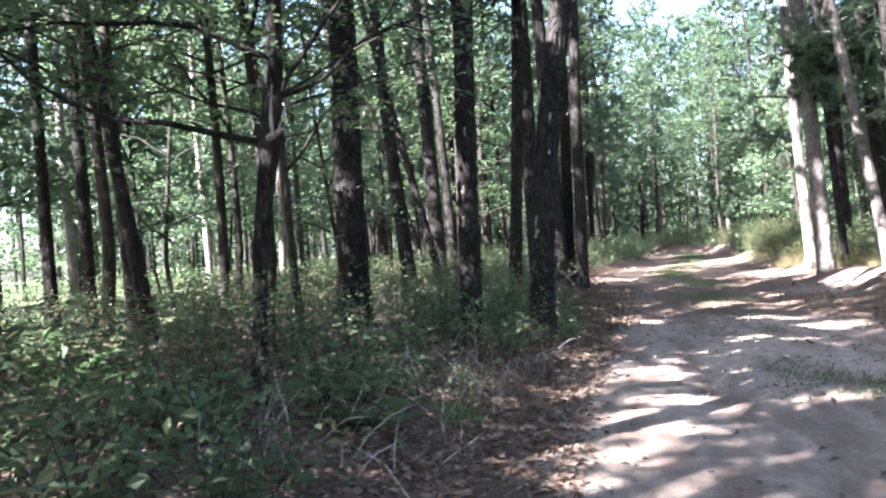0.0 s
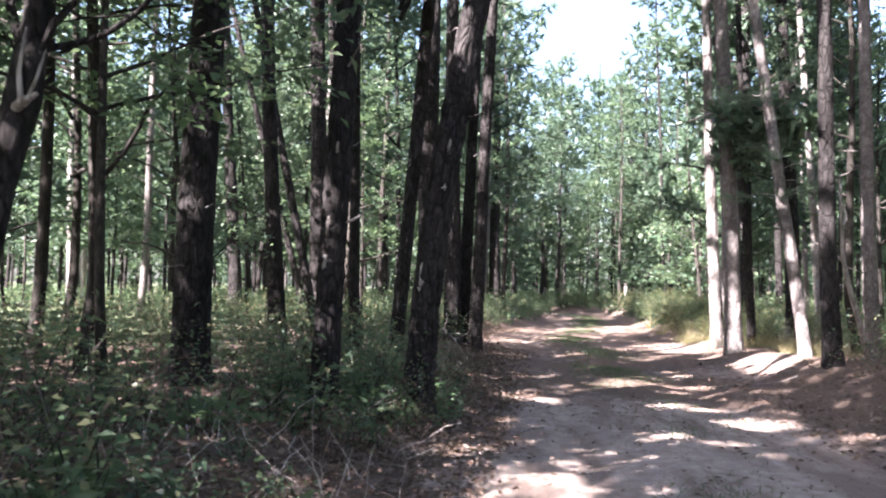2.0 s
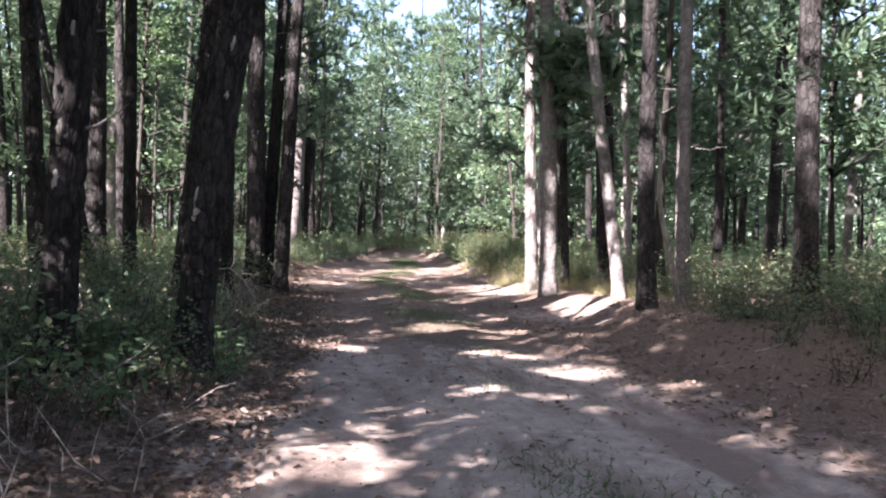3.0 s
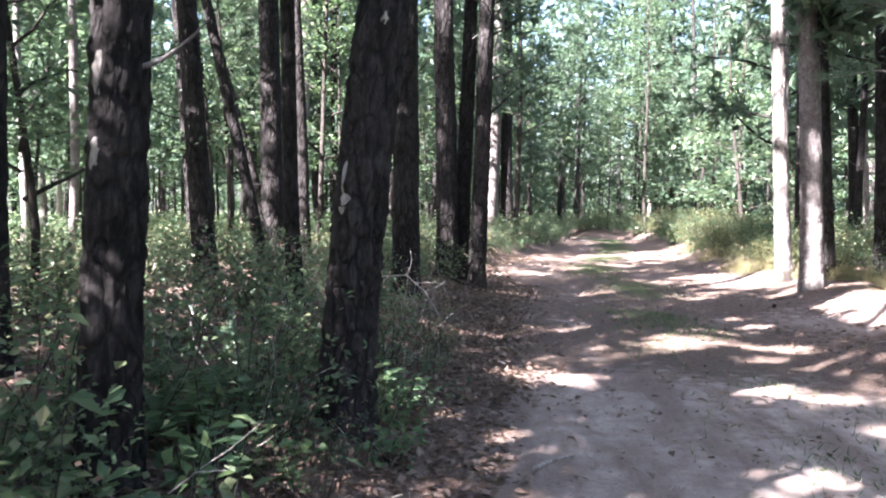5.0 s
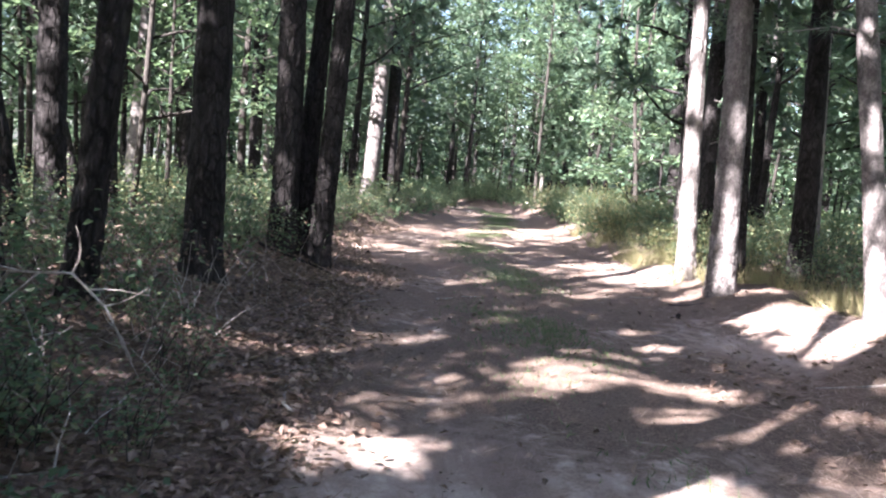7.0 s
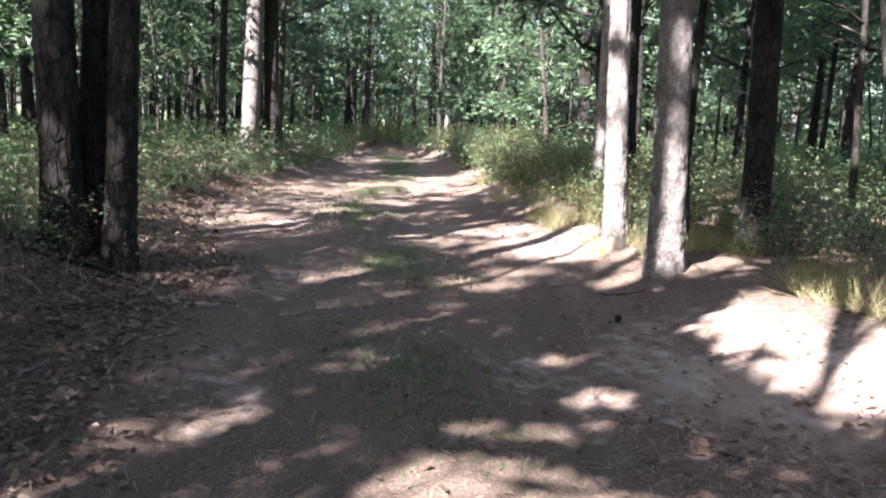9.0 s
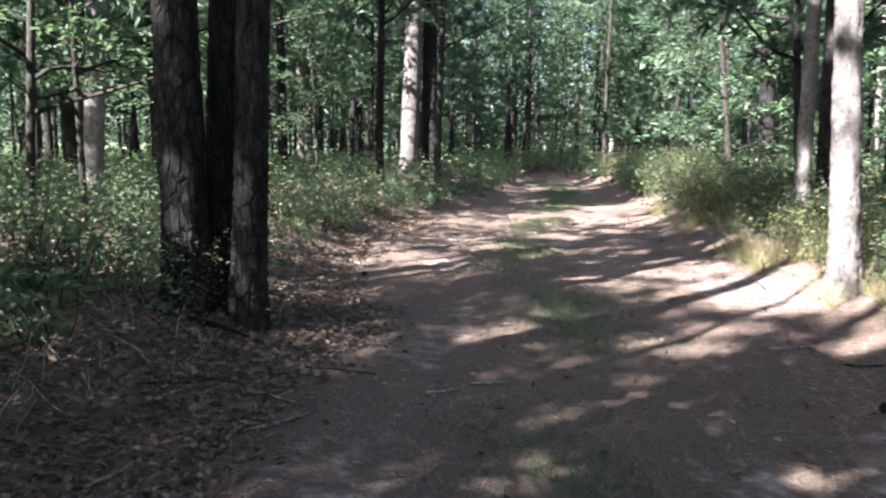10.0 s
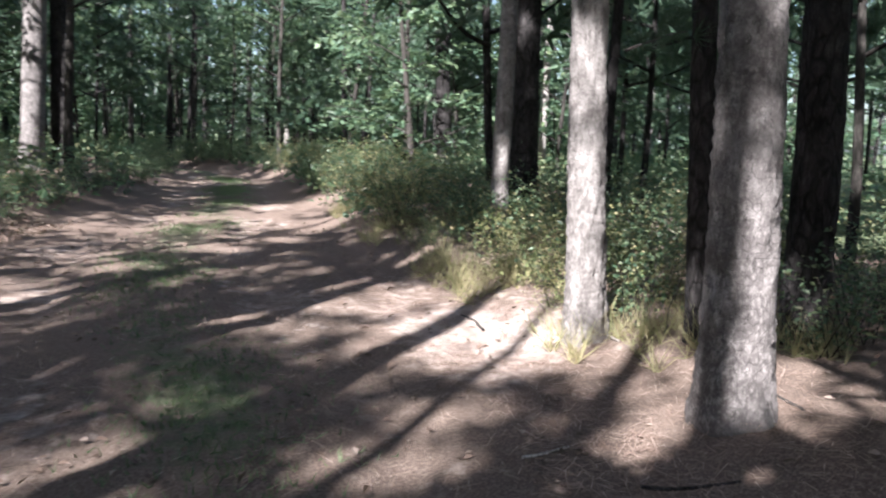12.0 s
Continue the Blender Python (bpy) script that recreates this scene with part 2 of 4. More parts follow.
def ground():
    def lines(lo, hi, step, far):
        inner = np.arange(lo, hi + 1e-6, step)
        out = np.geomspace(0.4, far, 26)
        return np.concatenate((lo - out[::-1], inner, hi + out))
    X, Y = lines(-7, 13, 0.12, 600), lines(-4, 48, 0.14, 900)
    gx, gy = np.meshgrid(X, Y)
    gz = height(gx, gy) + 0.008 * rng.standard_normal(gx.shape) * (np.abs(gx) < 14)
    n, k = gx.shape
    i = np.arange(n * k).reshape(n, k)
    F = np.stack((i[:-1, :-1], i[:-1, 1:], i[1:, 1:], i[1:, :-1]), -1).reshape(-1, 4)
    me = bpy.data.meshes.new("ground")
    me.from_pydata(np.stack((gx, gy, gz), -1).reshape(-1, 3).tolist(), [], F.tolist())
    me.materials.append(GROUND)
    me.polygons.foreach_set("use_smooth", [True] * len(me.polygons))
    l, r = edge_at(EDGE_L, gy), edge_at(EDGE_R, gy)
    c = (l + r) / 2
    inside = smooth(-0.25, 0.45, np.minimum(gx - l, r - gx) + 0.25 * wave(gx * 1.5, gy * 1.5))
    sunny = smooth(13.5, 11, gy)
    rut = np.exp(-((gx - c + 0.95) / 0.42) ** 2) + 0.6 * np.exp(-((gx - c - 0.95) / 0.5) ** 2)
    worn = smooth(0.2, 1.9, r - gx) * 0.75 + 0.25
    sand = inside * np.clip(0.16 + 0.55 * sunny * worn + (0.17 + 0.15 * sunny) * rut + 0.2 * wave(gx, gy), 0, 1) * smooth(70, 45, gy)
    # pale sunlight painted into the right bank's sand where the sun patches fall
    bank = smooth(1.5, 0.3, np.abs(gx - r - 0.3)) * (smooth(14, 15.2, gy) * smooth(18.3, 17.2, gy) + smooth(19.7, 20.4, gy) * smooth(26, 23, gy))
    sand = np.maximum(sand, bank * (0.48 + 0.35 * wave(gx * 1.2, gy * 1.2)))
    grass = inside * (0.45 * smooth(5, 11, gy) + 0.55 * smooth(14.5, 18, gy)) * np.exp(-((gx - c - 0.1) / 0.6) ** 2) * (0.44 + 0.30 * wave(gx * 0.9, gy * 0.6))
    grass = np.maximum(grass, 0.85 * np.clip(smooth(4.5, 8, l - gx) + smooth(5, 9, gx - r) + smooth(52, 58, gy), 0, 1))
    # sand also carries the sunlight painted on the right bank
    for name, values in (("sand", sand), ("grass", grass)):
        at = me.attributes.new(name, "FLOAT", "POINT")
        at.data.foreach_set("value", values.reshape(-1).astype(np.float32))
    return tagged(new("ground", me), "sandy two-rut forest track between leaf-strewn banks", "ground", kind="structure")


ground()
pg = Geo()
ang = np.linspace(0, 2 * np.pi, 49)[:-1]
pg.add([(PUDDLE[0] + PUDDLE[2] * 1.25 * math.cos(a) * (1 + 0.08 * math.sin(3 * a)), PUDDLE[1] + PUDDLE[3] * 1.25 * math.sin(a), -0.048) for a in ang], [tuple(range(48))])
tagged(new("water", pg.mesh("water", WATER)), "brown muddy puddle lying in the sandy track", "puddle", kind="structure")


# ---- trees ----
def limb_path(start, way, length, n=6, droop=-0.05, wander=0.12):
    p, d, out = np.array(start, float), np.array(way, float), []
    d /= np.linalg.norm(d)
    for _ in range(n):
        out.append(p.copy())
        p = p + d * length / (n - 1)
        d = d + rng.standard_normal(3) * wander + np.array((0, 0, droop))
        d /= np.linalg.norm(d)
    return np.array(out)


def pine_crown(low, high, reach, limbs=18, size=0.36, broad=0.125):
    """Limbs and needle tufts round the z axis between two heights."""
    wood, green = Geo(), Geo()
    for k in range(limbs):
        u = (k + rng.uniform(0, 0.8)) / limbs
        a = k * 2.4 + rng.uniform(-0.4, 0.4)
        L = reach * (1.05 - 0.7 * u) * rng.uniform(0.7, 1.15)
        P = limb_path((0, 0, low + (high - low) * u), (math.cos(a), math.sin(a), 0.25 + 0.5 * u), L, 6, 0.02, 0.12)
        wood.tube(P, np.linspace(0.045, 0.012, 6), 3)
        C, D = [], []
        for i in range(2, 6):
            for _ in range(6):
                off = rng.standard_normal(3) * (0.36, 0.36, 0.2)
                C.append(P[i] + off)
                D.append(off + (P[i] - P[i - 1]) + (0, 0, 0.15))
        D = np.array(D)
        green.needles(C, D / (np.linalg.norm(D, axis=1)[:, None] + 1e-9), size, broad, 8)
    return wood.mesh("branchwork", BARK, True), green.mesh("crown", NEEDLE)


def leafy_crown(top, low, reach, limbs, sprays, leaf, per, mat):
    """Limbs with layered sprays of leaves round the z axis."""
    wood, green = Geo(), Geo()
    for k in range(limbs):
        u = (k + rng.uniform(0, 0.9)) / limbs
        a = k * 2.4 + rng.uniform(-0.5, 0.5)
        L = reach * (1.1 - 0.75 * u) * rng.uniform(0.6, 1.2)
        P = limb_path((0, 0, low + (top - low) * u), (math.cos(a), math.sin(a), 0.35 + 0.6 * u), L, 6, -0.04, 0.15)
        wood.tube(P, np.linspace(0.028 * (1.2 - u), 0.006, 6), 3)
        for s in range(sprays):
            q = P[rng.integers(2, 6)] + rng.standard_normal(3) * (0.3, 0.3, 0.12) * reach * 0.35
            S = rng.standard_normal((per, 3)) * (0.25, 0.25, 0.075) * (0.6 + leaf * 2.2)
            S[:, 2] -= 0.25 * np.hypot(S[:, 0], S[:, 1])
            green.leaves(q + S, leaf, leaf * 0.62, 0.72)
    return wood.mesh("branchwork", BARK_OAK, True), green.mesh("crown", mat)


def trunk_mesh(r, tall, lean=(0, 0), seg=12, rings=18, mat=BARK, bend=0.0, plates=0.0, sweep=0.0):
    """A tapered bole with a flare at the foot; plates: depth of its bark ridges; sweep: the height over which its lean sets in."""
    z = np.concatenate((np.linspace(-0.35, 0.6, max(4, rings // 4)), np.geomspace(0.75, tall, rings)))
    a = np.arange(seg) * 2 * np.pi / seg
    ph = rng.uniform(0, 6.28, 6)
    zz, aa = np.meshgrid(z, a, indexing="ij")
    R = r * (1 - 0.72 * np.clip(zz, 0, None) / tall) * (1 + 0.28 * np.exp(-np.clip(zz, 0, None) / 0.22) * (1 + 0.25 * np.sin(4 * aa + ph[0])))
    R = R * (1 + 0.04 * np.sin(2 * aa + ph[1] + zz * 0.7) + 0.03 * np.sin(3 * aa + ph[2] - zz * 1.9))
    if plates:
        ridge = np.abs(np.sin(aa * round(seg / 5) / 2 + 1.1 * np.sin(zz * 2.6 + ph[3]) + 0.6 * np.sin(zz * 7.3 + 3 * aa)))
        cut = np.clip(np.abs(np.sin(zz * 9 + 2.2 * np.sin(aa * 5 + ph[4]) + 1.5 * np.sin(zz * 3.7))) * 3, 0, 1)
        R = R + plates * (np.clip(ridge * 2.0, 0, 1) * cut - 0.6) + plates * 0.25 * rng.standard_normal(R.shape)
    up = np.clip(zz, 0, None)
    run = up - sweep * (1 - np.exp(-up / sweep)) if sweep else zz
    cx = lean[0] * run + bend * np.sin(zz * 0.55 + ph[5]) * np.clip(zz, 0, 1)
    cy = lean[1] * run + bend * np.cos(zz * 0.43 + ph[4]) * np.clip(zz, 0, 1)
    V = np.stack((cx + R * np.cos(aa), cy + R * np.sin(aa), zz), -1).reshape(-1, 3)
    n = len(z)
    F = [(i * seg + j, i * seg + (j + 1) % seg, (i + 1) * seg + (j + 1) % seg, (i + 1) * seg + j) for i in range(n - 1) for j in range(seg)]
    F.append(tuple(range((n - 1) * seg, n * seg)))
    return Geo().add(V, F).mesh("trunk", mat, True)


PINE_CROWNS = [pine_crown(8.5, 16.5, 3.0), pine_crown(7.5, 15.5, 2.8), pine_crown(9.5, 17.5, 3.2)]
OPEN_CROWN = pine_crown(13.0, 17.5, 1.4, 8)
OAK_CROWNS = [leafy_crown(8.5, 2.2, 2.5, 17, 6, 0.13, 26, LEAF_OAK), leafy_crown(6.5, 1.1, 2.2, 15, 6, 0.12, 25, LEAF_OAK),
              leafy_crown(10.5, 2.8, 2.9, 19, 6, 0.14, 26, LEAF_OAK), leafy_crown(7.5, 2.0, 2.4, 15, 6, 0.13, 25, LEAF_LIGHT)]
FAR_CROWNS = [leafy_crown(8.5, 0.9, 2.6, 17, 5, 0.25, 17, LEAF_OAK), leafy_crown(10.5, 2.4, 3.0, 18, 5, 0.27, 17, LEAF_OAK),
              leafy_crown(6.5, 0.5, 2.4, 15, 5, 0.24, 17, LEAF_OAK), leafy_crown(11.5, 2.2, 3.1, 17, 5, 0.28, 17, LEAF_OAK)]

YOUNG_PINES = [pine_crown(2.2, 9.5, 2.3, 19, 0.44, 0.085), pine_crown(3.5, 12.5, 2.6, 21, 0.47, 0.085), pine_crown(1.2, 7.0, 2.0, 17, 0.42, 0.085)]

# where the sun comes through the crowns: x, y, radius of the sunny ground
SUN_ON_TRACK = ((1.8, 7.7, 0.35), (1.55, 5.5, 0.25), (2.1, 9.4, 0.3), (1.7, 10.4, 0.3), (4.3, 10.8, 0.4), (3.9, 12.0, 0.45), (3.0, 9.9, 0.25), (5.0, 7.5, 0.25), (2.1, 12.5, 0.4),
                (4.3, 13.3, 0.5), (5.15, 13.6, 0.35), (4.85, 12.5, 0.2), (3.5, 14.2, 0.35), (3.65, 14.75, 0.3), (4.5, 14.2, 0.3), (4.1, 15.3, 0.25), (4.7, 15.8, 0.2), (3.3, 19.6, 0.35),
                (4.75, 19.3, 0.35), (5.4, 23.0, 0.45), (4.5, 22.7, 0.3), (3.5, 25.4, 0.3), (4.5, 27.2, 0.5), (5.6, 27.8, 0.45), (4.8, 36.0, 0.6), (5.2, 19.9, 0.3), (4.7, 16.6, 0.15))
SUN_ON_BANKS = ((6.7, 16.8, 0.85), (6.5, 15.8, 0.6), (6.15, 20.8, 0.65), (6.7, 20.6, 0.35), (6.4, 21.7, 0.5), (2.15, 24.3, 0.75), (6.9, 25.3, 0.5), (7.0, 20.0, 0.15), (6.8, 19.2, 0.2), (7.1, 19.5, 0.2), (7.4, 19.8, 0.2),
                (7.6, 21.7, 0.5), (8.3, 22.4, 0.5), (9.0, 23.1, 0.5), (9.7, 23.8, 0.6), (7.9, 24.5, 0.7), (9.2, 27.0, 0.5), (1.9, 40.0, 0.7), (3.0, 41.2, 0.7), (6.5, 33.5, 0.7), (10.4, 24.6, 0.6), (0.7, 24.9, 0.6), (8.4, 16.1, 0.4), (9.0, 16.7, 0.35), (7.6, 16.9, 0.3), (8.3, 17.6, 0.3), (8.9, 18.3, 0.3), (-2.7, 6.8, 0.5), (-1.6, 5.4, 0.2))
fleck = np.random.default_rng(11)
SUN_FLECKS = tuple((fleck.uniform(1.0, 6.0), fleck.uniform(3.5, 12.5), fleck.uniform(0.06, 0.16)) for _ in range(38)) + \
    tuple((fleck.uniform(-3.5, 1.0), fleck.uniform(8.5, 22), fleck.uniform(0.06, 0.16)) for _ in range(45)) + \
    tuple((fleck.uniform(11.5, 19), fleck.uniform(23, 39), fleck.uniform(0.2, 0.6)) for _ in range(45)) + \
    tuple((fleck.uniform(-15, -3.5), fleck.uniform(9, 34), fleck.uniform(0.25, 0.7)) for _ in range(75))
SUNNY = SUN_ON_TRACK + SUN_ON_BANKS + SUN_FLECKS


def shades(x, y, z, reach):
    """Whether a crown at that height stands between the sun and a sunny place."""
    k = z / math.tan(SUN_EL)
    sx, sy = x + SUN_TO.x * k, y + SUN_TO.y * k
    return any((sx - a) ** 2 + (sy - b) ** 2 < (0.4 * reach + c) ** 2 for a, b, c in SUN_ON_BANKS if c > 0.6)


def open_gaps():
    """Takes out of the crowns the leaves that stand between the sun and a sunny place."""
    bpy.context.view_layer.update()
    slope = 1 / math.tan(SUN_EL)
    for ob in list(scene.objects):
        if ob.type != "MESH" or ob.name.split(".")[0] not in ("crown", "foliage") or ob.parent is None or ob.parent.name.startswith("far_woods"):
            continue
        me = ob.data
        count = len(me.vertices)
        V = np.empty(count * 3, np.float32)
        me.vertices.foreach_get("co", V)
        V = V.reshape(-1, 3)
        per = 3 if me.materials[0] == NEEDLE else 4
        C = V.reshape(-1, per, 3).mean(1)
        M = np.array(ob.matrix_world)
        W = C @ M[:3, :3].T + M[:3, 3]
        S = W[:, :2] + np.outer((W[:, 2] - 0.1) * slope, (SUN_TO.x, SUN_TO.y))
        keep = np.ones(len(C), bool)
        low, high = S.min(0), S.max(0)
        near = [g for g in SUNNY if low[0] - 1.5 < g[0] < high[0] + 1.5 and low[1] - 1.5 < g[1] < high[1] + 1.5]
        if not near:
            continue
        chance = fleck.uniform(0, 1, len(C))
        ragged = 0.12 * wave(S[:, 0] * 4, S[:, 1] * 4)
        for a, b, r in near:
            # ragged holes, wider across the track than along it
            at = np.nonzero((np.abs(S[:, 0] - a) < 1.5 * r + 0.6) & (np.abs(S[:, 1] - b) < r + 0.5))[0]
            away = np.hypot((S[at, 0] - a) / 1.25, (S[at, 1] - b) * 1.1) + ragged[at]
            keep[at] &= chance[at] > min(1.0, 0.9 + 0.2 * r) * smooth(r + 0.28, 0.6 * r, away)
        keep |= W[:, 2] < 3.0
        if keep.all():
            continue
        V = V.reshape(-1, per, 3)[keep].reshape(-1, 3)
        i = np.arange(len(V)).reshape(-1, per)
        F = i if per == 3 else np.concatenate((i[:, [0, 1, 2]], i[:, [0, 2, 3]]))
        thin = bpy.data.meshes.new(ob.name.split(".")[0])
        thin.from_pydata(V.tolist(), [], F.tolist())
        thin.materials.append(me.materials[0])
        ob.data = thin


def pine(x, y, r, lean=(0, 0), mat=BARK, crown=0, plates=0.0, seg=12, rings=18, tall=17.0, label="tall pine with dark furrowed bark", bend=0.02, stubs=0, sweep=0.0):
    root = new("pine_tree")
    tagged(root, label, "pine tree", "pines along the track")
    root.location = (x, y, h(x, y))
    part("trunk", trunk_mesh(r, tall, lean, seg, rings, mat, bend, plates, sweep), root)
    for _ in range(stubs):
        z, a, L = rng.uniform(1.2, 7), rng.uniform(0, 6.28), rng.uniform(0.12, 0.6)
        at = (lean[0] * max(0, z - 0.8 * sweep) + r * 0.75 * math.cos(a), lean[1] * z + r * 0.75 * math.sin(a), z)
        P = limb_path(at, (math.cos(a), math.sin(a), rng.uniform(-0.2, 0.5)), L, 5, 0.03, 0.2)
        part("branch_stub", Geo().tube(P, np.linspace(0.013, 0.004, 5), 5).mesh("branch_stub", BARK_GREY, True), root, "grey dead branch stub")
    if tall > 8:
        wood, green = OPEN_CROWN if crown is None or shades(x + lean[0] * 12, y + lean[1] * 12, 12, 1.6) else PINE_CROWNS[crown % 3]
        for name, me in (("branchwork", wood), ("crown", green)):
            ob = tagged(part(name, me, root), kind="stuff")
            ob.matrix_basis = Matrix(((1, 0, lean[0], 0), (0, 1, lean[1], 0), (0, 0, 1, 0), (0, 0, 0, 1))) @ pose(0, 0, 0, 0, 0, x * 77 % 360)
    return root


# ---- the trees beside the track ----
NEAR = dict(plates=0.021, seg=40, rings=110, stubs=4)
MIDDLE = dict(plates=0.015, seg=24, rings=60, stubs=5)
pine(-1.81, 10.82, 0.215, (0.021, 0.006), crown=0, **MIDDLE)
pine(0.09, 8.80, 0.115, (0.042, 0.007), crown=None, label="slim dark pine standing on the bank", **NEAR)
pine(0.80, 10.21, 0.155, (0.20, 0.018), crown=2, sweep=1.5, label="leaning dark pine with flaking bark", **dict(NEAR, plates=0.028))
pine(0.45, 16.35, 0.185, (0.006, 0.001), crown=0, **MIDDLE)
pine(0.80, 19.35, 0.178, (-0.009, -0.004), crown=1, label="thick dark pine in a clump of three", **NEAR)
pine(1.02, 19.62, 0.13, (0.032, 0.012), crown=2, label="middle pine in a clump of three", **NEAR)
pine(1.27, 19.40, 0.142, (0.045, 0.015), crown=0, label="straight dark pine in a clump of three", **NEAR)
pine(1.2, 39.4, 0.33, (0.05, 0.0), BARK_GREY, crown=1, label="broad pine with bark painted pale for the sun")
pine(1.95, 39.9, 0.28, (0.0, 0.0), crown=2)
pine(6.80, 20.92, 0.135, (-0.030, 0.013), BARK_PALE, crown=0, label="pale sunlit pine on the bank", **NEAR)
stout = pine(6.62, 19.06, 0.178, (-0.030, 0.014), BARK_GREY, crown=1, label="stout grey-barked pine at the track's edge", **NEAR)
for stub in [o for o in stout.children if o.name.startswith("branch_stub")]:
    bpy.data.objects.remove(stub)
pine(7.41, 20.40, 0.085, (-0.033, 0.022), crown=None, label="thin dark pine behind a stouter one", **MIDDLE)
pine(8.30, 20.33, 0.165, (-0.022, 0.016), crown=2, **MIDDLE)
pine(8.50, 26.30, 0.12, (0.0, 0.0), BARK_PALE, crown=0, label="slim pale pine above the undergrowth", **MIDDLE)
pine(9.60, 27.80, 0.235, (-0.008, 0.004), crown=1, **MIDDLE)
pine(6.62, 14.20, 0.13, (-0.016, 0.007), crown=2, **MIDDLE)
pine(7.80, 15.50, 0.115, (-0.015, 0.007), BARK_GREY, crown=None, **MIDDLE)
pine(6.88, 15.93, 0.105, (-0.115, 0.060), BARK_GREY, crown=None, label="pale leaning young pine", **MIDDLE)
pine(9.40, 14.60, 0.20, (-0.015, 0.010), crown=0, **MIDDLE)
pine(10.9, 20.25, 0.107, (-0.012, 0.006), crown=1)
pine(10.1, 23.4, 0.11, (-0.05, 0.02), BARK_PALE, crown=2)
pine(-2.0, 18.9, 0.19, (-0.02, 0.0), crown=0, **MIDDLE)
pine(0.14, 14.05, 0.112, (0.08, 0.01), crown=None, **MIDDLE)
pine(-0.45, 14.1, 0.09, (-0.02, 0.0), crown=None)
pine(-5.6, 25.0, 0.20, (-0.05, -0.02), crown=2)
pine(-3.05, 22.8, 0.10, (-0.24, -0.08), crown=None)
pine(-2.9, 29.0, 0.16, (-0.02, 0.0), crown=1)
pine(-1.96, 20.94, 0.115, (-0.03, -0.02), crown=None)
pine(-3.96, 28.2, 0.20, (0.05, 0.02), BARK_PALE, crown=0)
pine(-7.0, 34.0, 0.28, (-0.012, 0), crown=1)
pine(-3.5, 42.7, 0.18, crown=2)
pine(-1.8, 48.0, 0.14, (0.06, 0.0), crown=0)
pine(15.0, 46.0, 0.32, (-0.04, 0.01), crown=1)
pine(10.3, 42.7, 0.10, (-0.03, 0.0), BARK, crown=None, label="thin pole-like pine above the bushes")
pine(-4.5, 10.0, 0.12, (-0.10, -0.05), crown=None, tall=7.9)
pine(-7.2, 11.8, 0.11, crown=0)
pine(-7.8, 13.8, 0.13, crown=1)
pine(-2.15, 16.2, 0.16, (-0.058, 0.0), crown=2)
pine(-1.7, 17.4, 0.09, (-0.20, -0.02), crown=None)
# pines added out of view so that their crowns shade the track and banks
for x, y, k in ((-1.6, 2.4, 0), (-2.9, 4.3, 1), (-1.9, 0.0, 2), (-3.6, -1.6, 0), (9.6, 4.6, 1), (11.5, 7.2, 2), (9.8, 8.6, 0)):
    root = pine(x, y, 0.16, (0.01, 0.0), crown=k, label="unseen tall pine added for the shade of its crown")
for x, y, k in ((6.5, 58.5, 0), (9.3, 60, 1), (12, 57, 2), (3.6, 63, 1), (7.6, 66, 0)):
    pine(x, y, 0.15, (0.01, 0.0), crown=k, label="tall pine closing the end of the track")
pine(5.3, 56.5, 0.19, crown=None, tall=5.5, label="dark broken-off pine snag")


def shade_bough(x, y, foot, reach, count, by=None):
    """A spreading bough of needles, added for its shade, from the trunk's side at foot to the place above (x, y)."""
    owner = min((o for o in scene.objects if o.name.startswith("pine_tree")), key=lambda o: (o.location.x - (by or (x, y))[0]) ** 2 + (o.location.y - (by or (x, y))[1]) ** 2)
    base = np.array(owner.location)
    goal = np.array((x, y, foot + 0.6)) - base * (1, 1, 0)
    wood, green = Geo(), Geo()
    for k in range(count):
        tip = goal + rng.standard_normal(3) * (reach * 0.55, reach * 0.55, 0.3)
        P = np.linspace((0, 0, foot - 0.2 + 0.15 * k), tip, 6) + np.sin(np.linspace(0, 3.1, 6))[:, None] * (0, 0, 0.3)
        wood.tube(P, np.linspace(0.04, 0.012, 6), 4)
        C = np.concatenate([P[i] + rng.standard_normal((16, 3)) * (0.42, 0.42, 0.2) for i in (3, 4, 5)])
        D = rng.standard_normal(C.shape) + (0, 0, 0.3)
        green.needles(C, D / np.linalg.norm(D, axis=1)[:, None], 0.36, 0.125, 8)
    tagged(part("branchwork", wood.mesh("branchwork", BARK, True), owner), kind="stuff")
    tagged(part("crown", green.mesh("crown", NEEDLE), owner), kind="stuff")


# boughs added high over the track to darken ground and trunks down-sun
for spot in ((2.9, 12.9, 6.7, 0.9, 9, (0.8, 10.2)), (-1.5, 9.7, 6.3, 0.8, 8), (-2.0, 7.4, 6.2, 0.9, 6), (-1.6, 2.6, 6.0, 1.4, 7), (0.2, 3.2, 6.8, 1.2, 6), (7.1, 18.9, 4.0, 0.4, 5), (-2.6, 4.9, 6.6, 0.8, 5),
             (0.9, 12.6, 5.3, 0.7, 7), (0.2, 12.0, 5.6, 0.8, 5), (-0.4, 4.6, 8.6, 1.2, 7), (-0.4, 4.4, 11.5, 1.3, 7), (-2.4, 7.0, 5.6, 1.0, 7)):
    shade_bough(*spot)


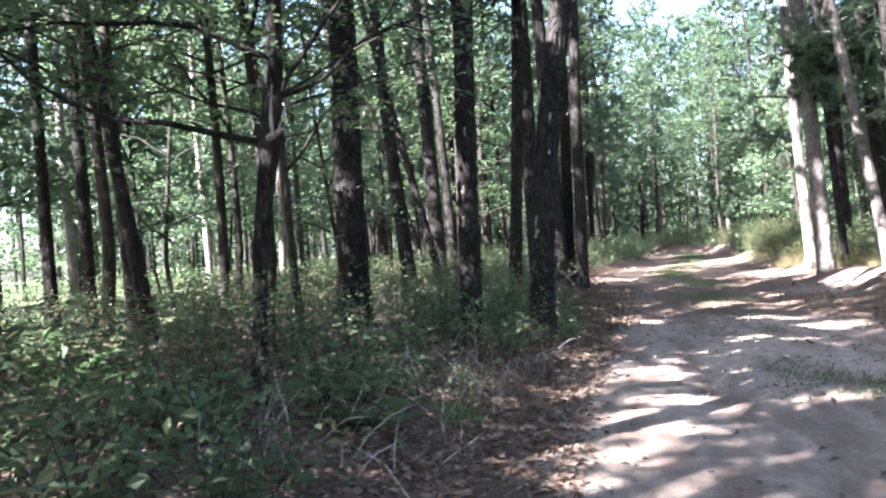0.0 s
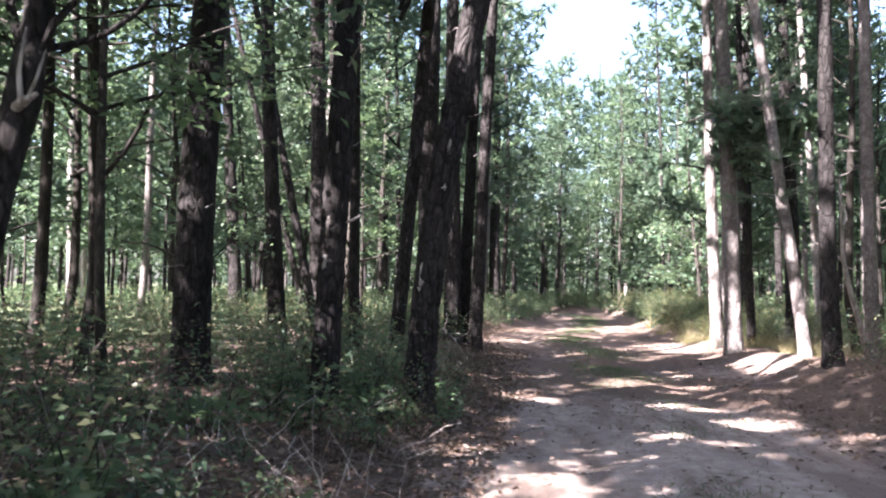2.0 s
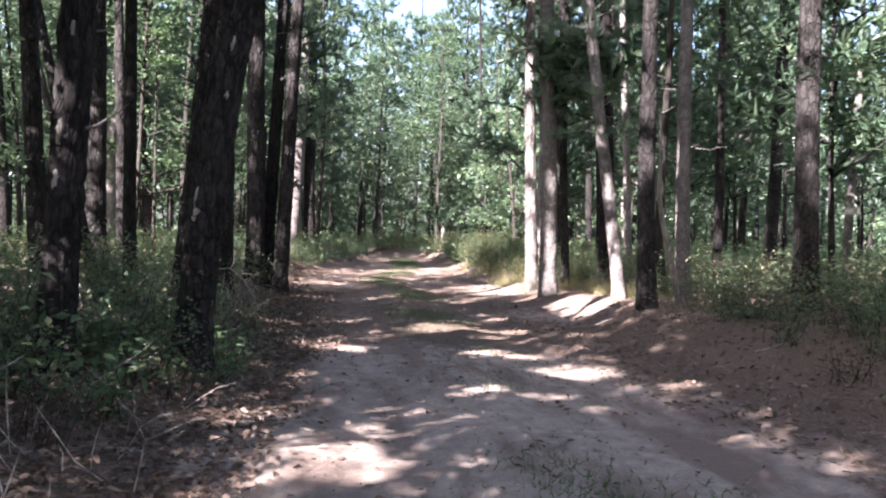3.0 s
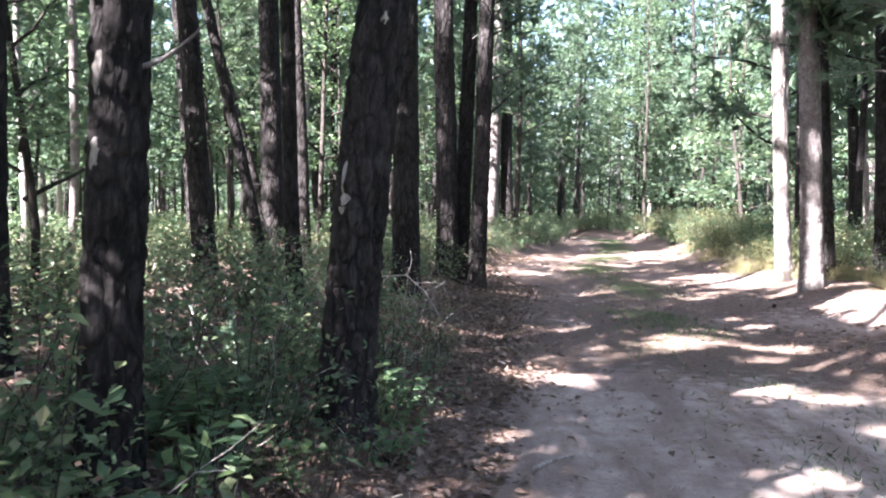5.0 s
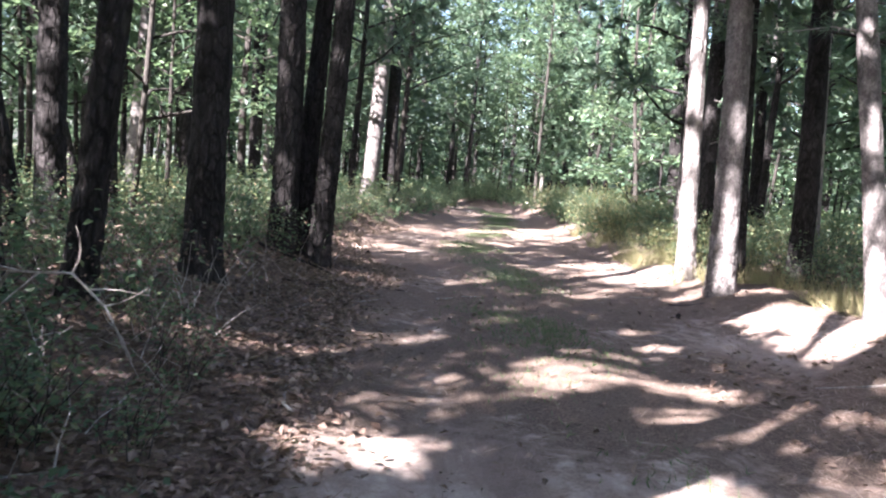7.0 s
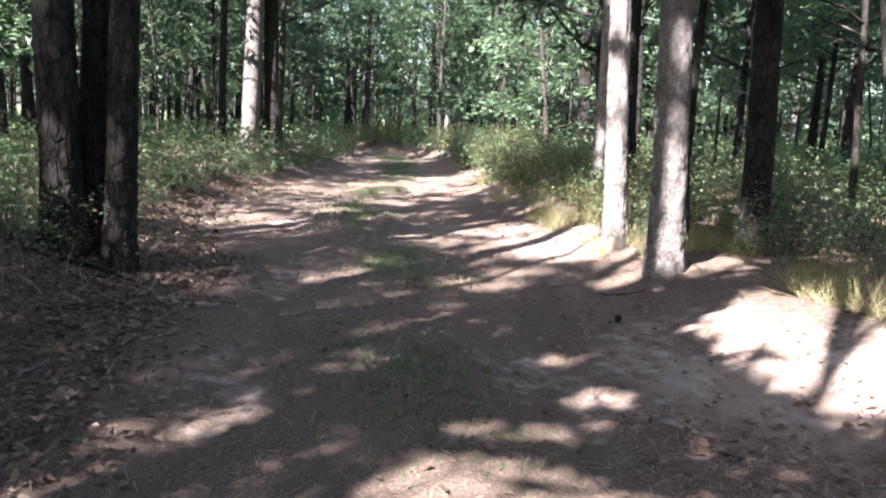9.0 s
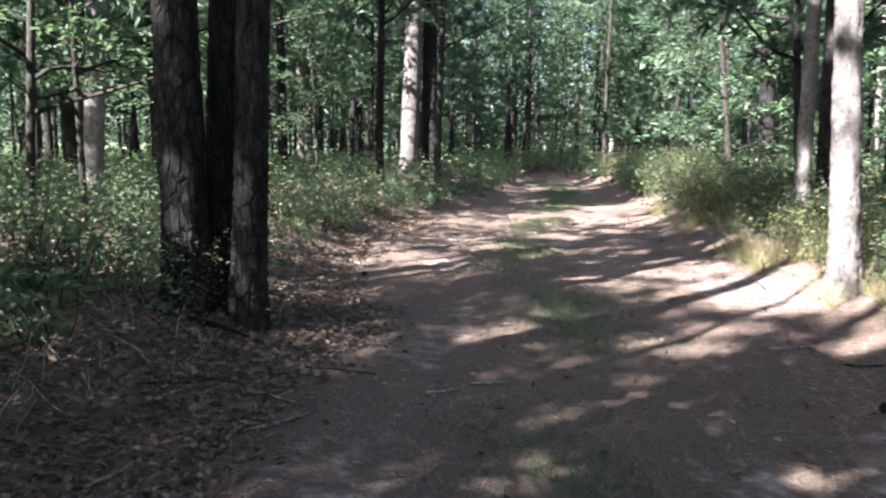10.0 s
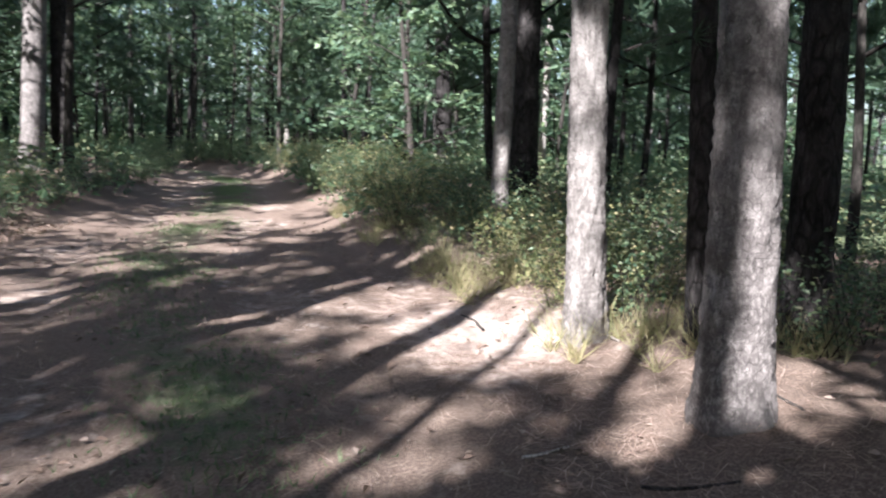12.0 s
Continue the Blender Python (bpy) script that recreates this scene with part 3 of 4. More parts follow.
def scar(owner_at, spots):
    """Flakes of pale bare wood on the bole of the pine that stands at owner_at."""
    owner = min((o for o in scene.objects if o.name.startswith("pine_tree")), key=lambda o: (o.location.x - owner_at[0]) ** 2 + (o.location.y - owner_at[1]) ** 2)
    bole = next(o for o in owner.children if o.name.startswith("trunk"))
    V = np.array([v.co for v in bole.data.vertices])
    for z, a, wide, tall in spots:
        g = Geo()
        rows, cols = 9, 5
        P = []
        for i in range(rows):
            for j in range(cols):
                u, w = i / (rows - 1) * 2 - 1, j / (cols - 1) * 2 - 1
                zz = z + u * tall / 2
                near = V[np.abs(V[:, 2] - zz) < 0.12]
                c = (near[:, :2].max(0) + near[:, :2].min(0)) / 2
                r = np.hypot(*(near[:, :2] - c).T).mean()
                aa = a + w * wide / 2 / r * (1 - 0.5 * u * u) * (1 + 0.25 * math.sin(7 * u + 3 * z))
                out = r + 0.012 - 0.02 * max(abs(u), abs(w)) ** 4 + 0.004 * rng.standard_normal()
                P.append((c[0] + out * math.cos(aa), c[1] + out * math.sin(aa), zz))
        g.add(P, [(i * cols + j, i * cols + j + 1, (i + 1) * cols + j + 1, (i + 1) * cols + j) for i in range(rows - 1) for j in range(cols - 1)])
        part("bark_scar", g.mesh("bark_scar", DEADWOOD, True), owner, "pale flake of bare wood")


scar((0.80, 10.21), ((1.30, -2.0, 0.085, 0.13), (1.44, -2.1, 0.045, 0.2), (2.3, -1.3, 0.05, 0.12), (2.75, -1.5, 0.04, 0.14)))
scar((0.09, 8.80), ((1.66, -1.9, 0.05, 0.2), (1.35, -1.95, 0.06, 0.16), (2.35, -1.5, 0.04, 0.1)))


def fill_forest():
    """The rest of the wood: jittered rows of pines and of leafy understorey trees."""
    taken = [(o.location.x, o.location.y) for o in scene.objects if o.name.startswith("pine_tree")]

    def free(x, y, gap, margin=1.3):
        if edge_at(EDGE_L, y) - margin < x < edge_at(EDGE_R, y) + margin and y < 64:
            return False
        return all((x - a) ** 2 + (y - b) ** 2 > gap * gap for a, b in taken)
    trunks = [trunk_mesh(r, 17, lean, 9, 12, m, 0.05) for r, lean, m in ((0.17, (0.02, 0.01), BARK), (0.13, (-0.03, 0.02), BARK), (0.20, (0.0, -0.02), BARK), (0.10, (0.05, 0.0), BARK_PALE), (0.15, (-0.02, -0.03), BARK_PALE))]
    stems = [trunk_mesh(r, tall, (0, 0), 7, 10, BARK_OAK, 0.10) for r, tall in ((0.07, 8.6), (0.05, 7.0), (0.09, 10.8), (0.06, 7.6))]
    poles = [trunk_mesh(r, tall, (0, 0), 7, 10, BARK, 0.05) for r, tall in ((0.075, 9.7), (0.10, 12.7), (0.06, 7.2))]
    n = 0
    for y in np.arange(-26, 74, 5.4):
        for x in np.arange(-30, 36, 5.4):
            px, py = x + rng.uniform(-1.8, 1.8), y + rng.uniform(-1.8, 1.8)
            if (py > 32 or px < -16 or (py > 22 and px < 8)) and rng.uniform() < 0.62:
                continue
            if (py > 2 and -5.5 < px < 9.5 and py < 24) or not free(px, py, 1.7, 2.0) or shades(px, py, 12, 2.0):
                continue
            k = int(rng.integers(0, 5))
            root = tagged(new("pine_tree"), "slender forest pine with a high crown", "pine tree", "pines of the wood")
            root.matrix_basis = pose(px, py, h(px, py), 0, 0, rng.uniform(0, 360))
            part("trunk", trunks[k], root)
            wood, green = PINE_CROWNS[n % 3]
            tagged(part("branchwork", wood, root), kind="stuff")
            tagged(part("crown", green, root), kind="stuff")
            taken.append((px, py))
            n += 1
    for y in np.arange(-16, 76, 3.8):
        for x in np.arange(-27, 34, 3.8):
            px, py = x + rng.uniform(-1.8, 1.8), y + rng.uniform(-1.8, 1.8)
            if not free(px, py, 0.9, 1.6 if py < 46 else 0.9) or (-3 < py < 8.5 and -3.5 < px < 9) or (py < 21 and abs(px - 3.4) < 5.0) or any(shades(px, py, z, 1.3) for z in (4, 6.5, 9)):
                continue
            if (px < -18 or px > 24) and rng.uniform() < 0.5:
                continue
            far = py > 27 or px < -13 or px > 19 or py < -3
            k = int(rng.integers(0, 4))
            if far and px < 0:
                k = (1, 1, 3, 3)[k]
            grow = rng.uniform(0.85, 1.25)
            if rng.uniform() < (0.62 if far else 0.3):
                root = tagged(new("young_pine"), "young bushy pine with soft blue-green needles", "young pine", "young pines of the wood")
                root.matrix_basis = pose(px, py, h(px, py), rng.uniform(-3, 3), rng.uniform(-3, 3), rng.uniform(0, 360)) @ Matrix.Scale(grow, 4)
                part("trunk", poles[k % 3], root)
                wood, green = YOUNG_PINES[k % 3]
                tagged(part("branchwork", wood, root), kind="stuff")
                tagged(part("crown", green, root), kind="stuff")
                taken.append((px, py))
                continue
            root = tagged(new("oak_sapling"), "young leafy oak added for shade and cover", "sapling", "understorey trees")
            root.matrix_basis = pose(px, py, h(px, py), rng.uniform(-4, 4), rng.uniform(-4, 4), rng.uniform(0, 360)) @ Matrix.Scale(grow, 4)
            part("trunk", stems[k], root)
            wood, green = (FAR_CROWNS if far else OAK_CROWNS)[k]
            tagged(part("branchwork", wood, root), kind="stuff")
            tagged(part("crown", green, root), kind="stuff")
            taken.append((px, py))


fill_forest()


def leafy_tree(x, y, k, size, mat_label="leafy oak added for shade and cover"):
    root = tagged(new("oak_sapling"), "young " + mat_label, "sapling", "understorey trees")
    root.matrix_basis = pose(x, y, h(x, y), 0, 0, x * 131 % 360) @ Matrix.Scale(size, 4)
    part("trunk", trunk_mesh((0.07, 0.05, 0.09, 0.06)[k], (8.6, 7.0, 10.8, 7.6)[k], (0, 0), 8, 10, BARK_OAK, 0.08), root)
    wood, green = OAK_CROWNS[k]
    tagged(part("branchwork", wood, root), kind="stuff")
    tagged(part("crown", green, root), kind="stuff")


# leafy trees of the left bank, added mostly out of view, that shade the trunks by the track
for x, y, k, size in ((-5.2, 3.2, 2, 0.85), (-4.4, 5.6, 0, 1.05), (-5.6, 7.9, 2, 1.15), (-4.9, 10.3, 2, 1.1), (-4.6, 12.6, 2, 1.05), (-5.4, 15.0, 0, 1.2), (-6.6, 5.2, 2, 1.25), (-7.4, 9.3, 2, 1.3),
                      (-6.2, -0.6, 2, 1.0), (-2.4, -1.6, 2, 1.5), (-5.0, -4.0, 2, 1.5), (-1.2, -4.4, 2, 1.6), (-7.4, 1.4, 2, 0.95), (0.6, -6.5, 2, 1.6), (-4.0, -6.0, 2, 1.6), (-6.4, 12.0, 2, 1.3),
                      # unseen ones added on the right, to darken the wood there
                      (9.0, 3.0, 2, 1.2), (8.6, 6.4, 2, 1.1), (10.8, 5.0, 2, 1.2), (10.6, 9.0, 2, 1.1), (12.8, 7.5, 2, 1.2), (12.5, 11.5, 2, 1.2), (10.5, 12.2, 0, 1.2),
                      (-1.7, 23.0, 3, 0.78), (-1.0, 35.2, 1, 0.9), (-2.7, 35.5, 2, 1.4), (2.3, 36.8, 2, 1.25), (9.4, 50.5, 0, 1.5), (1.4, 45.5, 2, 1.3)):
    leafy_tree(x, y, k, size)


def far_woods():
    """The wood that closes the view all round: trunks and clumps of leaves."""
    wood, green = Geo(), Geo()
    for k in range(400):
        a = rng.uniform(0.55, 2.6) if k % 3 else rng.uniform(0, 2 * np.pi)
        d = rng.uniform(0, 1) ** 0.8 * 34
        x, y = 3 + (44 + d) * math.cos(a), 26 + (52 + d) * math.sin(a)
        z, tall, r = h(x, y), rng.uniform(11, 16), rng.uniform(0.1, 0.22)
        wood.tube([(x, y, z - 0.2), (x + rng.normal(0, 0.3), y, z + tall * 0.5), (x + rng.normal(0, 0.5), y, z + tall)], (r, r * 0.75, r * 0.3), 6)
        for j in range(12):
            c = np.array((x, y, z)) + rng.standard_normal(3) * (2.2, 2.2, 0) + (0, 0, rng.uniform(0.2, 4.0) if j < (6 if x > 0 or y < 0 else 2) else rng.uniform(1.5, tall))
            green.leaves(c + rng.standard_normal((20, 3)) * (0.8, 0.8, 0.35), 0.55, 0.36, 0.6)
    root = tagged(new("far_woods"), "distant mixed wood of pines and leafy trees", "woods", kind="stuff")
    tagged(part("trunk", wood.mesh("trunk", BARK, True), root), kind="stuff")
    tagged(part("foliage", green.mesh("foliage", LEAF_OAK), root), kind="stuff")


far_woods()
# two more added boughs, to keep the sun off the stout pine's upper bole
for spot in ((1.0, 13.5, 9.6, 1.0, 8, (0.14, 14.05)), (0.9, 13.4, 11.8, 1.1, 8, (0.14, 14.05))):
    shade_bough(*spot)
open_gaps()


# ---- undergrowth ----
def shrub_mesh(tall, wide, stems, leaf, per, mat):
    wood, green = Geo(), Geo()
    for k in range(stems):
        a = rng.uniform(0, 6.28)
        w = rng.uniform(0.2, 1) * wide / tall
        P = limb_path((rng.normal(0, wide * 0.25), rng.normal(0, wide * 0.25), -0.03), (math.cos(a) * w, math.sin(a) * w, 1), tall * rng.uniform(0.55, 1.1), 5, -0.03, 0.16)
        wood.tube(P, np.linspace(0.006, 0.002, 5), 3)
        at = P[rng.integers(1, 5, per)] + rng.standard_normal((per, 3)) * (0.085, 0.085, 0.06)
        green.leaves(at, leaf, leaf * 0.55, 0.6)
    return wood.mesh("branchwork", BARK_OAK), green.mesh("foliage", mat)


SHRUBS = [shrub_mesh(0.75, 0.5, 14, 0.055, 26, LEAF_SHRUB), shrub_mesh(0.55, 0.5, 13, 0.05, 26, LEAF_SHRUB), shrub_mesh(0.95, 0.6, 16, 0.06, 28, LEAF_SHRUB),
          shrub_mesh(0.45, 0.45, 10, 0.07, 18, LEAF_OAK), shrub_mesh(0.5, 0.4, 11, 0.042, 26, BRACKEN)]


LEAF_SUN = leaf_material("yellow_green_leaf", (0.11, 0.155, 0.065), (0.19, 0.22, 0.09), (0.31, 0.28, 0.13), (0.44, 0.36, 0.22))
SHRUBS += [shrub_mesh(0.45, 0.42, 9, 0.12, 10, LEAF_LIGHT), shrub_mesh(1.15, 0.85, 22, 0.056, 42, LEAF_SUN), shrub_mesh(1.3, 0.9, 22, 0.085, 34, LEAF_SHRUB), shrub_mesh(0.55, 0.5, 12, 0.09, 16, LEAF_SHRUB)]


def shrub(x, y, k, size=1.0):
    label = ("low huckleberry bush with small green leaves", "low huckleberry bush with small green leaves", "knee-high huckleberry bush with small leaves", "low dark green seedling plant", "withered brown bracken plant",
             "bright green oak seedling with broad leaves", "waist-high sunlit yellow-green bush", "dense green bush beside the track", "leafy blue-green bush on the leaf litter")[k]
    root = tagged(new("shrub"), label, "shrub", "undergrowth shrubs")
    root.matrix_basis = pose(x, y, h(x, y), rng.uniform(-8, 8), rng.uniform(-8, 8), rng.uniform(0, 360)) @ Matrix.Scale(size, 4)
    tagged(part("branchwork", SHRUBS[k][0], root), kind="stuff")
    tagged(part("foliage", SHRUBS[k][1], root), kind="stuff")


count = 0
while count < 215:
    y = rng.uniform(2.2, 30)
    left = rng.uniform() < 0.7
    off = (rng.uniform(0, 1) ** 1.4 * 5.5 + 0.45) if left else rng.uniform(0.9, 5.0)
    x = edge_at(EDGE_L, y) - off if left else edge_at(EDGE_R, y) + off
    if not left and (y < 10 or (y < 21 and off < 1.9)):
        continue
    if left and ((off < 1.2 and y < 5) or (14.5 < y < 19 and off < 1.3)):
        continue
    k = int(rng.choice([0, 1, 2, 3, 4], p=(0.24, 0.26, 0.18, 0.20, 0.12)))
    if left and y < 9.5 and k < 3 and rng.uniform() < 0.6:
        k = 4
    shrub(x, y, k, rng.uniform(0.75, 1.2) * (0.72 if off < 1.4 else 1))
    count += 1


for x, y, k, size in ((-3.3, 6.3, 5, 1.4), (-1.87, 4.91, 5, 1.1), (-0.16, 4.57, 3, 1.1), (0.42, 5.07, 5, 0.55), (-1.29, 4.46, 3, 1.2), (-1.58, 8.26, 3, 1.2), (0.35, 11.15, 5, 0.8), (1.02, 10.76, 5, 0.6),
                      (0.25, 9.35, 5, 0.9), (0.2, 10.56, 3, 1.1), (-0.86, 10.77, 3, 1.2), (0.93, 10.52, 5, 0.7), (1.05, 11.07, 3, 0.8), (1.1, 12.02, 1, 0.7), (0.26, 17.8, 8, 1.3), (-0.3, 18.4, 8, 1.1), (-0.7, 18.94, 8, 1.2),
                      (0.55, 9.7, 0, 0.8), (0.75, 11.7, 0, 0.8), (-0.4, 9.6, 2, 0.8), (-0.7, 12.0, 0, 0.9), (-0.4, 3.4, 3, 1.0), (-0.1, 2.9, 8, 0.9), (-0.7, 2.7, 8, 1.1), (-1.6, 3.2, 8, 1.2), (-2.0, 4.0, 5, 1.2), (-1.1, 4.2, 8, 1.2), (-2.7, 4.6, 8, 1.3), (-0.3, 4.9, 8, 0.9), (-1.0, 3.6, 5, 0.7), (-2.4, 5.6, 0, 1.0), (0.45, 8.6, 5, 0.9), (0.72, 9.3, 5, 0.7), (0.1, 8.0, 8, 1.0), (0.55, 8.1, 8, 0.8), (1.0, 9.9, 5, 0.6), (-0.3, 9.0, 8, 1.1), (-0.5, 7.4, 5, 1.0)):
    shrub(x, y, k, size)
for x, y, k, size in ((7.9, 12.6, 8, 1.0), (8.6, 11.8, 2, 0.8), (9.2, 12.9, 8, 1.3), (8.3, 13.5, 3, 1.2), (9.9, 11.2, 0, 1.0), (10.4, 13.6, 2, 1.0), (8.8, 10.2, 8, 1.1), (9.8, 9.4, 2, 0.9), (7.7, 13.9, 1, 0.7),
                      (9.0, 15.6, 2, 0.9), (8.5, 16.6, 0, 0.9), (10.2, 16.2, 8, 1.3), (8.9, 18.0, 1, 0.9), (9.8, 18.6, 2, 1.0), (9.2, 20.6, 0, 1.0), (10.1, 14.8, 7, 0.8),
                      (6.9, 12.4, 1, 0.8), (7.2, 11.5, 4, 1.0), (6.7, 10.8, 0, 0.7), (7.5, 10.4, 2, 0.8), (6.6, 9.6, 4, 0.9), (7.1, 9.0, 1, 0.9), (7.8, 9.4, 0, 1.0), (6.8, 8.1, 3, 1.0), (7.6, 8.0, 4, 1.0), (7.0, 7.2, 0, 0.8),
                      (7.9, 11.3, 0, 0.9), (7.3, 12.9, 3, 1.0), (8.1, 14.7, 1, 0.8), (7.5, 13.3, 4, 0.8), (8.6, 15.1, 4, 0.9), (8.0, 17.3, 0, 0.6), (7.9, 18.6, 1, 0.7), (8.3, 19.3, 4, 0.8),
                      (7.5, 21.6, 6, 0.6), (8.1, 21.9, 6, 0.75), (7.9, 22.8, 6, 0.7), (8.8, 21.6, 6, 0.8), (9.3, 22.6, 6, 0.8), (7.3, 23.4, 6, 0.55)):
    shrub(x, y, k, size)
for y in np.arange(21.8, 47, 0.95):
    e = edge_at(EDGE_R, y)
    shrub(e + 0.95 + rng.uniform(-0.3, 0.5), y, int(rng.choice((6, 6, 6, 4, 2))) if y < 31 else int(rng.choice((6, 7, 7))), rng.uniform(0.4, 0.65) if y < 27 else rng.uniform(0.65, 1.05))
    shrub(e + 2.1 + rng.uniform(-0.3, 0.4), y + 0.4, int(rng.choice((6, 7, 2))), rng.uniform(0.5, 0.8) if y < 27 else rng.uniform(0.7, 1.1))
for y in np.arange(25.5, 50, 1.1):
    shrub(edge_at(EDGE_L, y) - 0.75 + rng.uniform(-0.3, 0.2), y, int(rng.choice((7, 7, 2))), rng.uniform(0.55, 0.95))
for x, y in ((5.2, 51.5), (6.3, 52.0), (7.3, 51.0), (8.2, 49.6), (4.3, 55.0), (6.0, 54.0), (7.4, 53.5)):
    shrub(x, y, 7, rng.uniform(0.9, 1.3))


def frond_mesh(length):
    """One arching frond with paired leaflets that shorten towards its tip."""
    stem, green = Geo(), Geo()
    u = np.linspace(0, 1, 8)
    P = np.stack((length * u * 0.85, np.zeros(8), length * (0.75 * u - 0.55 * u * u)), 1)
    stem.tube(P, np.linspace(0.004, 0.0012, 8), 4)
    for side in (-1, 1):
        for k in range(13):
            v = 0.22 + 0.76 * k / 12
            at = np.array([np.interp(v, u, P[:, i]) for i in range(3)])
            L = length * 0.30 * math.sin(math.pi * (0.25 + 0.72 * (v - 0.22) / 0.78)) + 0.015
            tip = at + np.array((0.35 * L, side * L, -0.18 * L))
            mid = (at + tip) / 2 + (0, 0, 0.04 * L)
            w = np.array((0.16 * L + 0.006, 0, 0))
            green.add((at, mid + w, tip, mid - w), ((0, 1, 2), (0, 2, 3)))
    return stem.mesh("stalk", BARK_OAK), green.mesh("blade", LEAF_LIGHT)


FRONDS = [frond_mesh(0.45), frond_mesh(0.6), frond_mesh(0.36)]


def fern(x, y, count, size=1.0):
    root = tagged(new("fern"), "bright green fern with arching feathery fronds", "fern", "ferns on the bank")
    root.matrix_basis = pose(x, y, h(x, y), 0, 0, x * 200 % 360) @ Matrix.Scale(size, 4)
    for k in range(count):
        stalk, blade = FRONDS[k % 3]
        frond = part("frond", stalk, root)
        frond.matrix_basis = pose(0, 0, 0.0, rng.uniform(-12, 12), rng.uniform(-25, 5), 360 * k / count + rng.uniform(-20, 20))
        tagged(part("blade", blade, frond), kind="stuff")


for x, y, count, size in ((-3.3, 6.5, 9, 1.2), (-2.8, 6.1, 8, 1.1), (-2.2, 5.2, 7, 1.0), (-1.9, 4.5, 7, 0.9), (-0.9, 4.3, 8, 0.9), (-0.3, 4.9, 7, 0.9), (0.05, 4.5, 6, 0.8), (-0.5, 5.6, 6, 0.8), (0.5, 9.9, 6, 0.8), (-0.1, 10.0, 7, 0.9),
                          (0.0, 9.4, 7, 1.0), (0.75, 10.9, 6, 0.7), (-0.7, 18.6, 7, 1.0), (-0.1, 18.9, 7, 0.9), (-1.1, 19.6, 7, 1.0), (-0.5, 8.0, 6, 0.8)):
    fern(x, y, count, size)


def undergrowth(name, low, high, leaf, clumps, per, mat, label, inner):
    """A carpet of small bushes on both banks between two distances along the track."""
    g = Geo()
    n = 0
    while n < clumps:
        y = rng.uniform(low, high)
        x = rng.uniform(-9, 15) if high < 40 else rng.uniform(-28, 36)
        l, r = edge_at(EDGE_L, y), edge_at(EDGE_R, y)
        if y < 9.5 and name == "undergrowth" and rng.uniform() < 0.6:
            continue
        if l - inner < x < r + inner * 1.2 or wave(x * 0.7, y * 0.7) < -0.35 or (x > 5 and 13.5 < y < 21 and x < r + 2.0):
            continue
        top = 0.42 * min(1, 0.35 + 0.4 * max(l - x, x - r))
        C = np.array((x, y, h(x, y) + top)) + rng.standard_normal((per, 3)) * (0.2, 0.2, top * 0.5)
        g.leaves(C, leaf, leaf * 0.58, 0.6)
        n += 1
    return tagged(new(name, g.mesh(name, mat)), label, "undergrowth", kind="stuff")


undergrowth("undergrowth", 3.5, 32, 0.065, 3400, 16, LEAF_SHRUB, "carpet of green huckleberry bushes on the banks", 0.7)
undergrowth("undergrowth", 28, 76, 0.16, 5200, 14, LEAF_SHRUB, "carpet of green bushes deeper in the wood", 0.35)
undergrowth("sunny_undergrowth", 20.5, 34, 0.06, 900, 14, LEAF_SUN, "dry yellow-green bushes in the sun", 0.55)
undergrowth("withered_undergrowth", 2.5, 20, 0.042, 1500, 16, BRACKEN, "withered brown bracken and dead twigs on the bank", 0.5)


def litter():
    g = Geo()
    y = rng.uniform(1.5, 30, 30000)
    side = rng.uniform(size=30000)
    l, r = edge_at(EDGE_L, y), edge_at(EDGE_R, y)
    x = np.where(side < 0.93, l + 0.35 - np.abs(rng.normal(0, 1.8, 30000)), r - 0.3 + np.abs(rng.normal(0, 1.4, 30000)))
    x = np.where(side > 0.95, rng.uniform(0, 1, 30000) * (r - l) + l, x)
    g.leaves(np.stack((x, y, height(x, y) + rng.uniform(0.004, 0.03, 30000)), 1), 0.068, 0.038, 0.75, 0.5)
    n = 6000
    y = rng.uniform(11.5, 21, n)
    x = edge_at(EDGE_L, y) + 0.35 - np.abs(rng.normal(0, 1.3, n)) + 0.25 * np.abs(rng.normal(0, 1, n))
    g.leaves(np.stack((x, y, height(x, y) + rng.uniform(0.004, 0.035, n)), 1), 0.07, 0.042, 0.7, 0.6)
    n = 5000
    y = rng.uniform(2, 12.5, n)
    x = edge_at(EDGE_L, y) + 0.2 - np.abs(rng.normal(0, 1.8, n)) + 0.2 * np.abs(rng.normal(0, 1, n))
    g.leaves(np.stack((x, y, height(x, y) + rng.uniform(0.004, 0.035, n)), 1), 0.07, 0.042, 0.7, 0.6)
    n = 2600
    y = rng.uniform(4, 26, n)
    x = edge_at(EDGE_L, y) + (edge_at(EDGE_R, y) - edge_at(EDGE_L, y)) * rng.uniform(0, 1, n)
    g.leaves(np.stack((x, y, height(x, y) + rng.uniform(0.003, 0.012, n)), 1), 0.036, 0.018, 0.85, 0.4)
    n = 2200
    y = rng.uniform(5.5, 15.5, n)
    x = edge_at(EDGE_R, y) - 0.9 + np.abs(rng.normal(0, 2.0, n))
    g.leaves(np.stack((x, y, height(x, y) + rng.uniform(0.004, 0.03, n)), 1), 0.075, 0.042, 0.7, 0.6)
    return tagged(new("leaf_litter", g.mesh("leaf_litter", LEAF_DRY)), "scattered curled brown dead leaves on the ground", "leaf litter", kind="stuff")


litter()


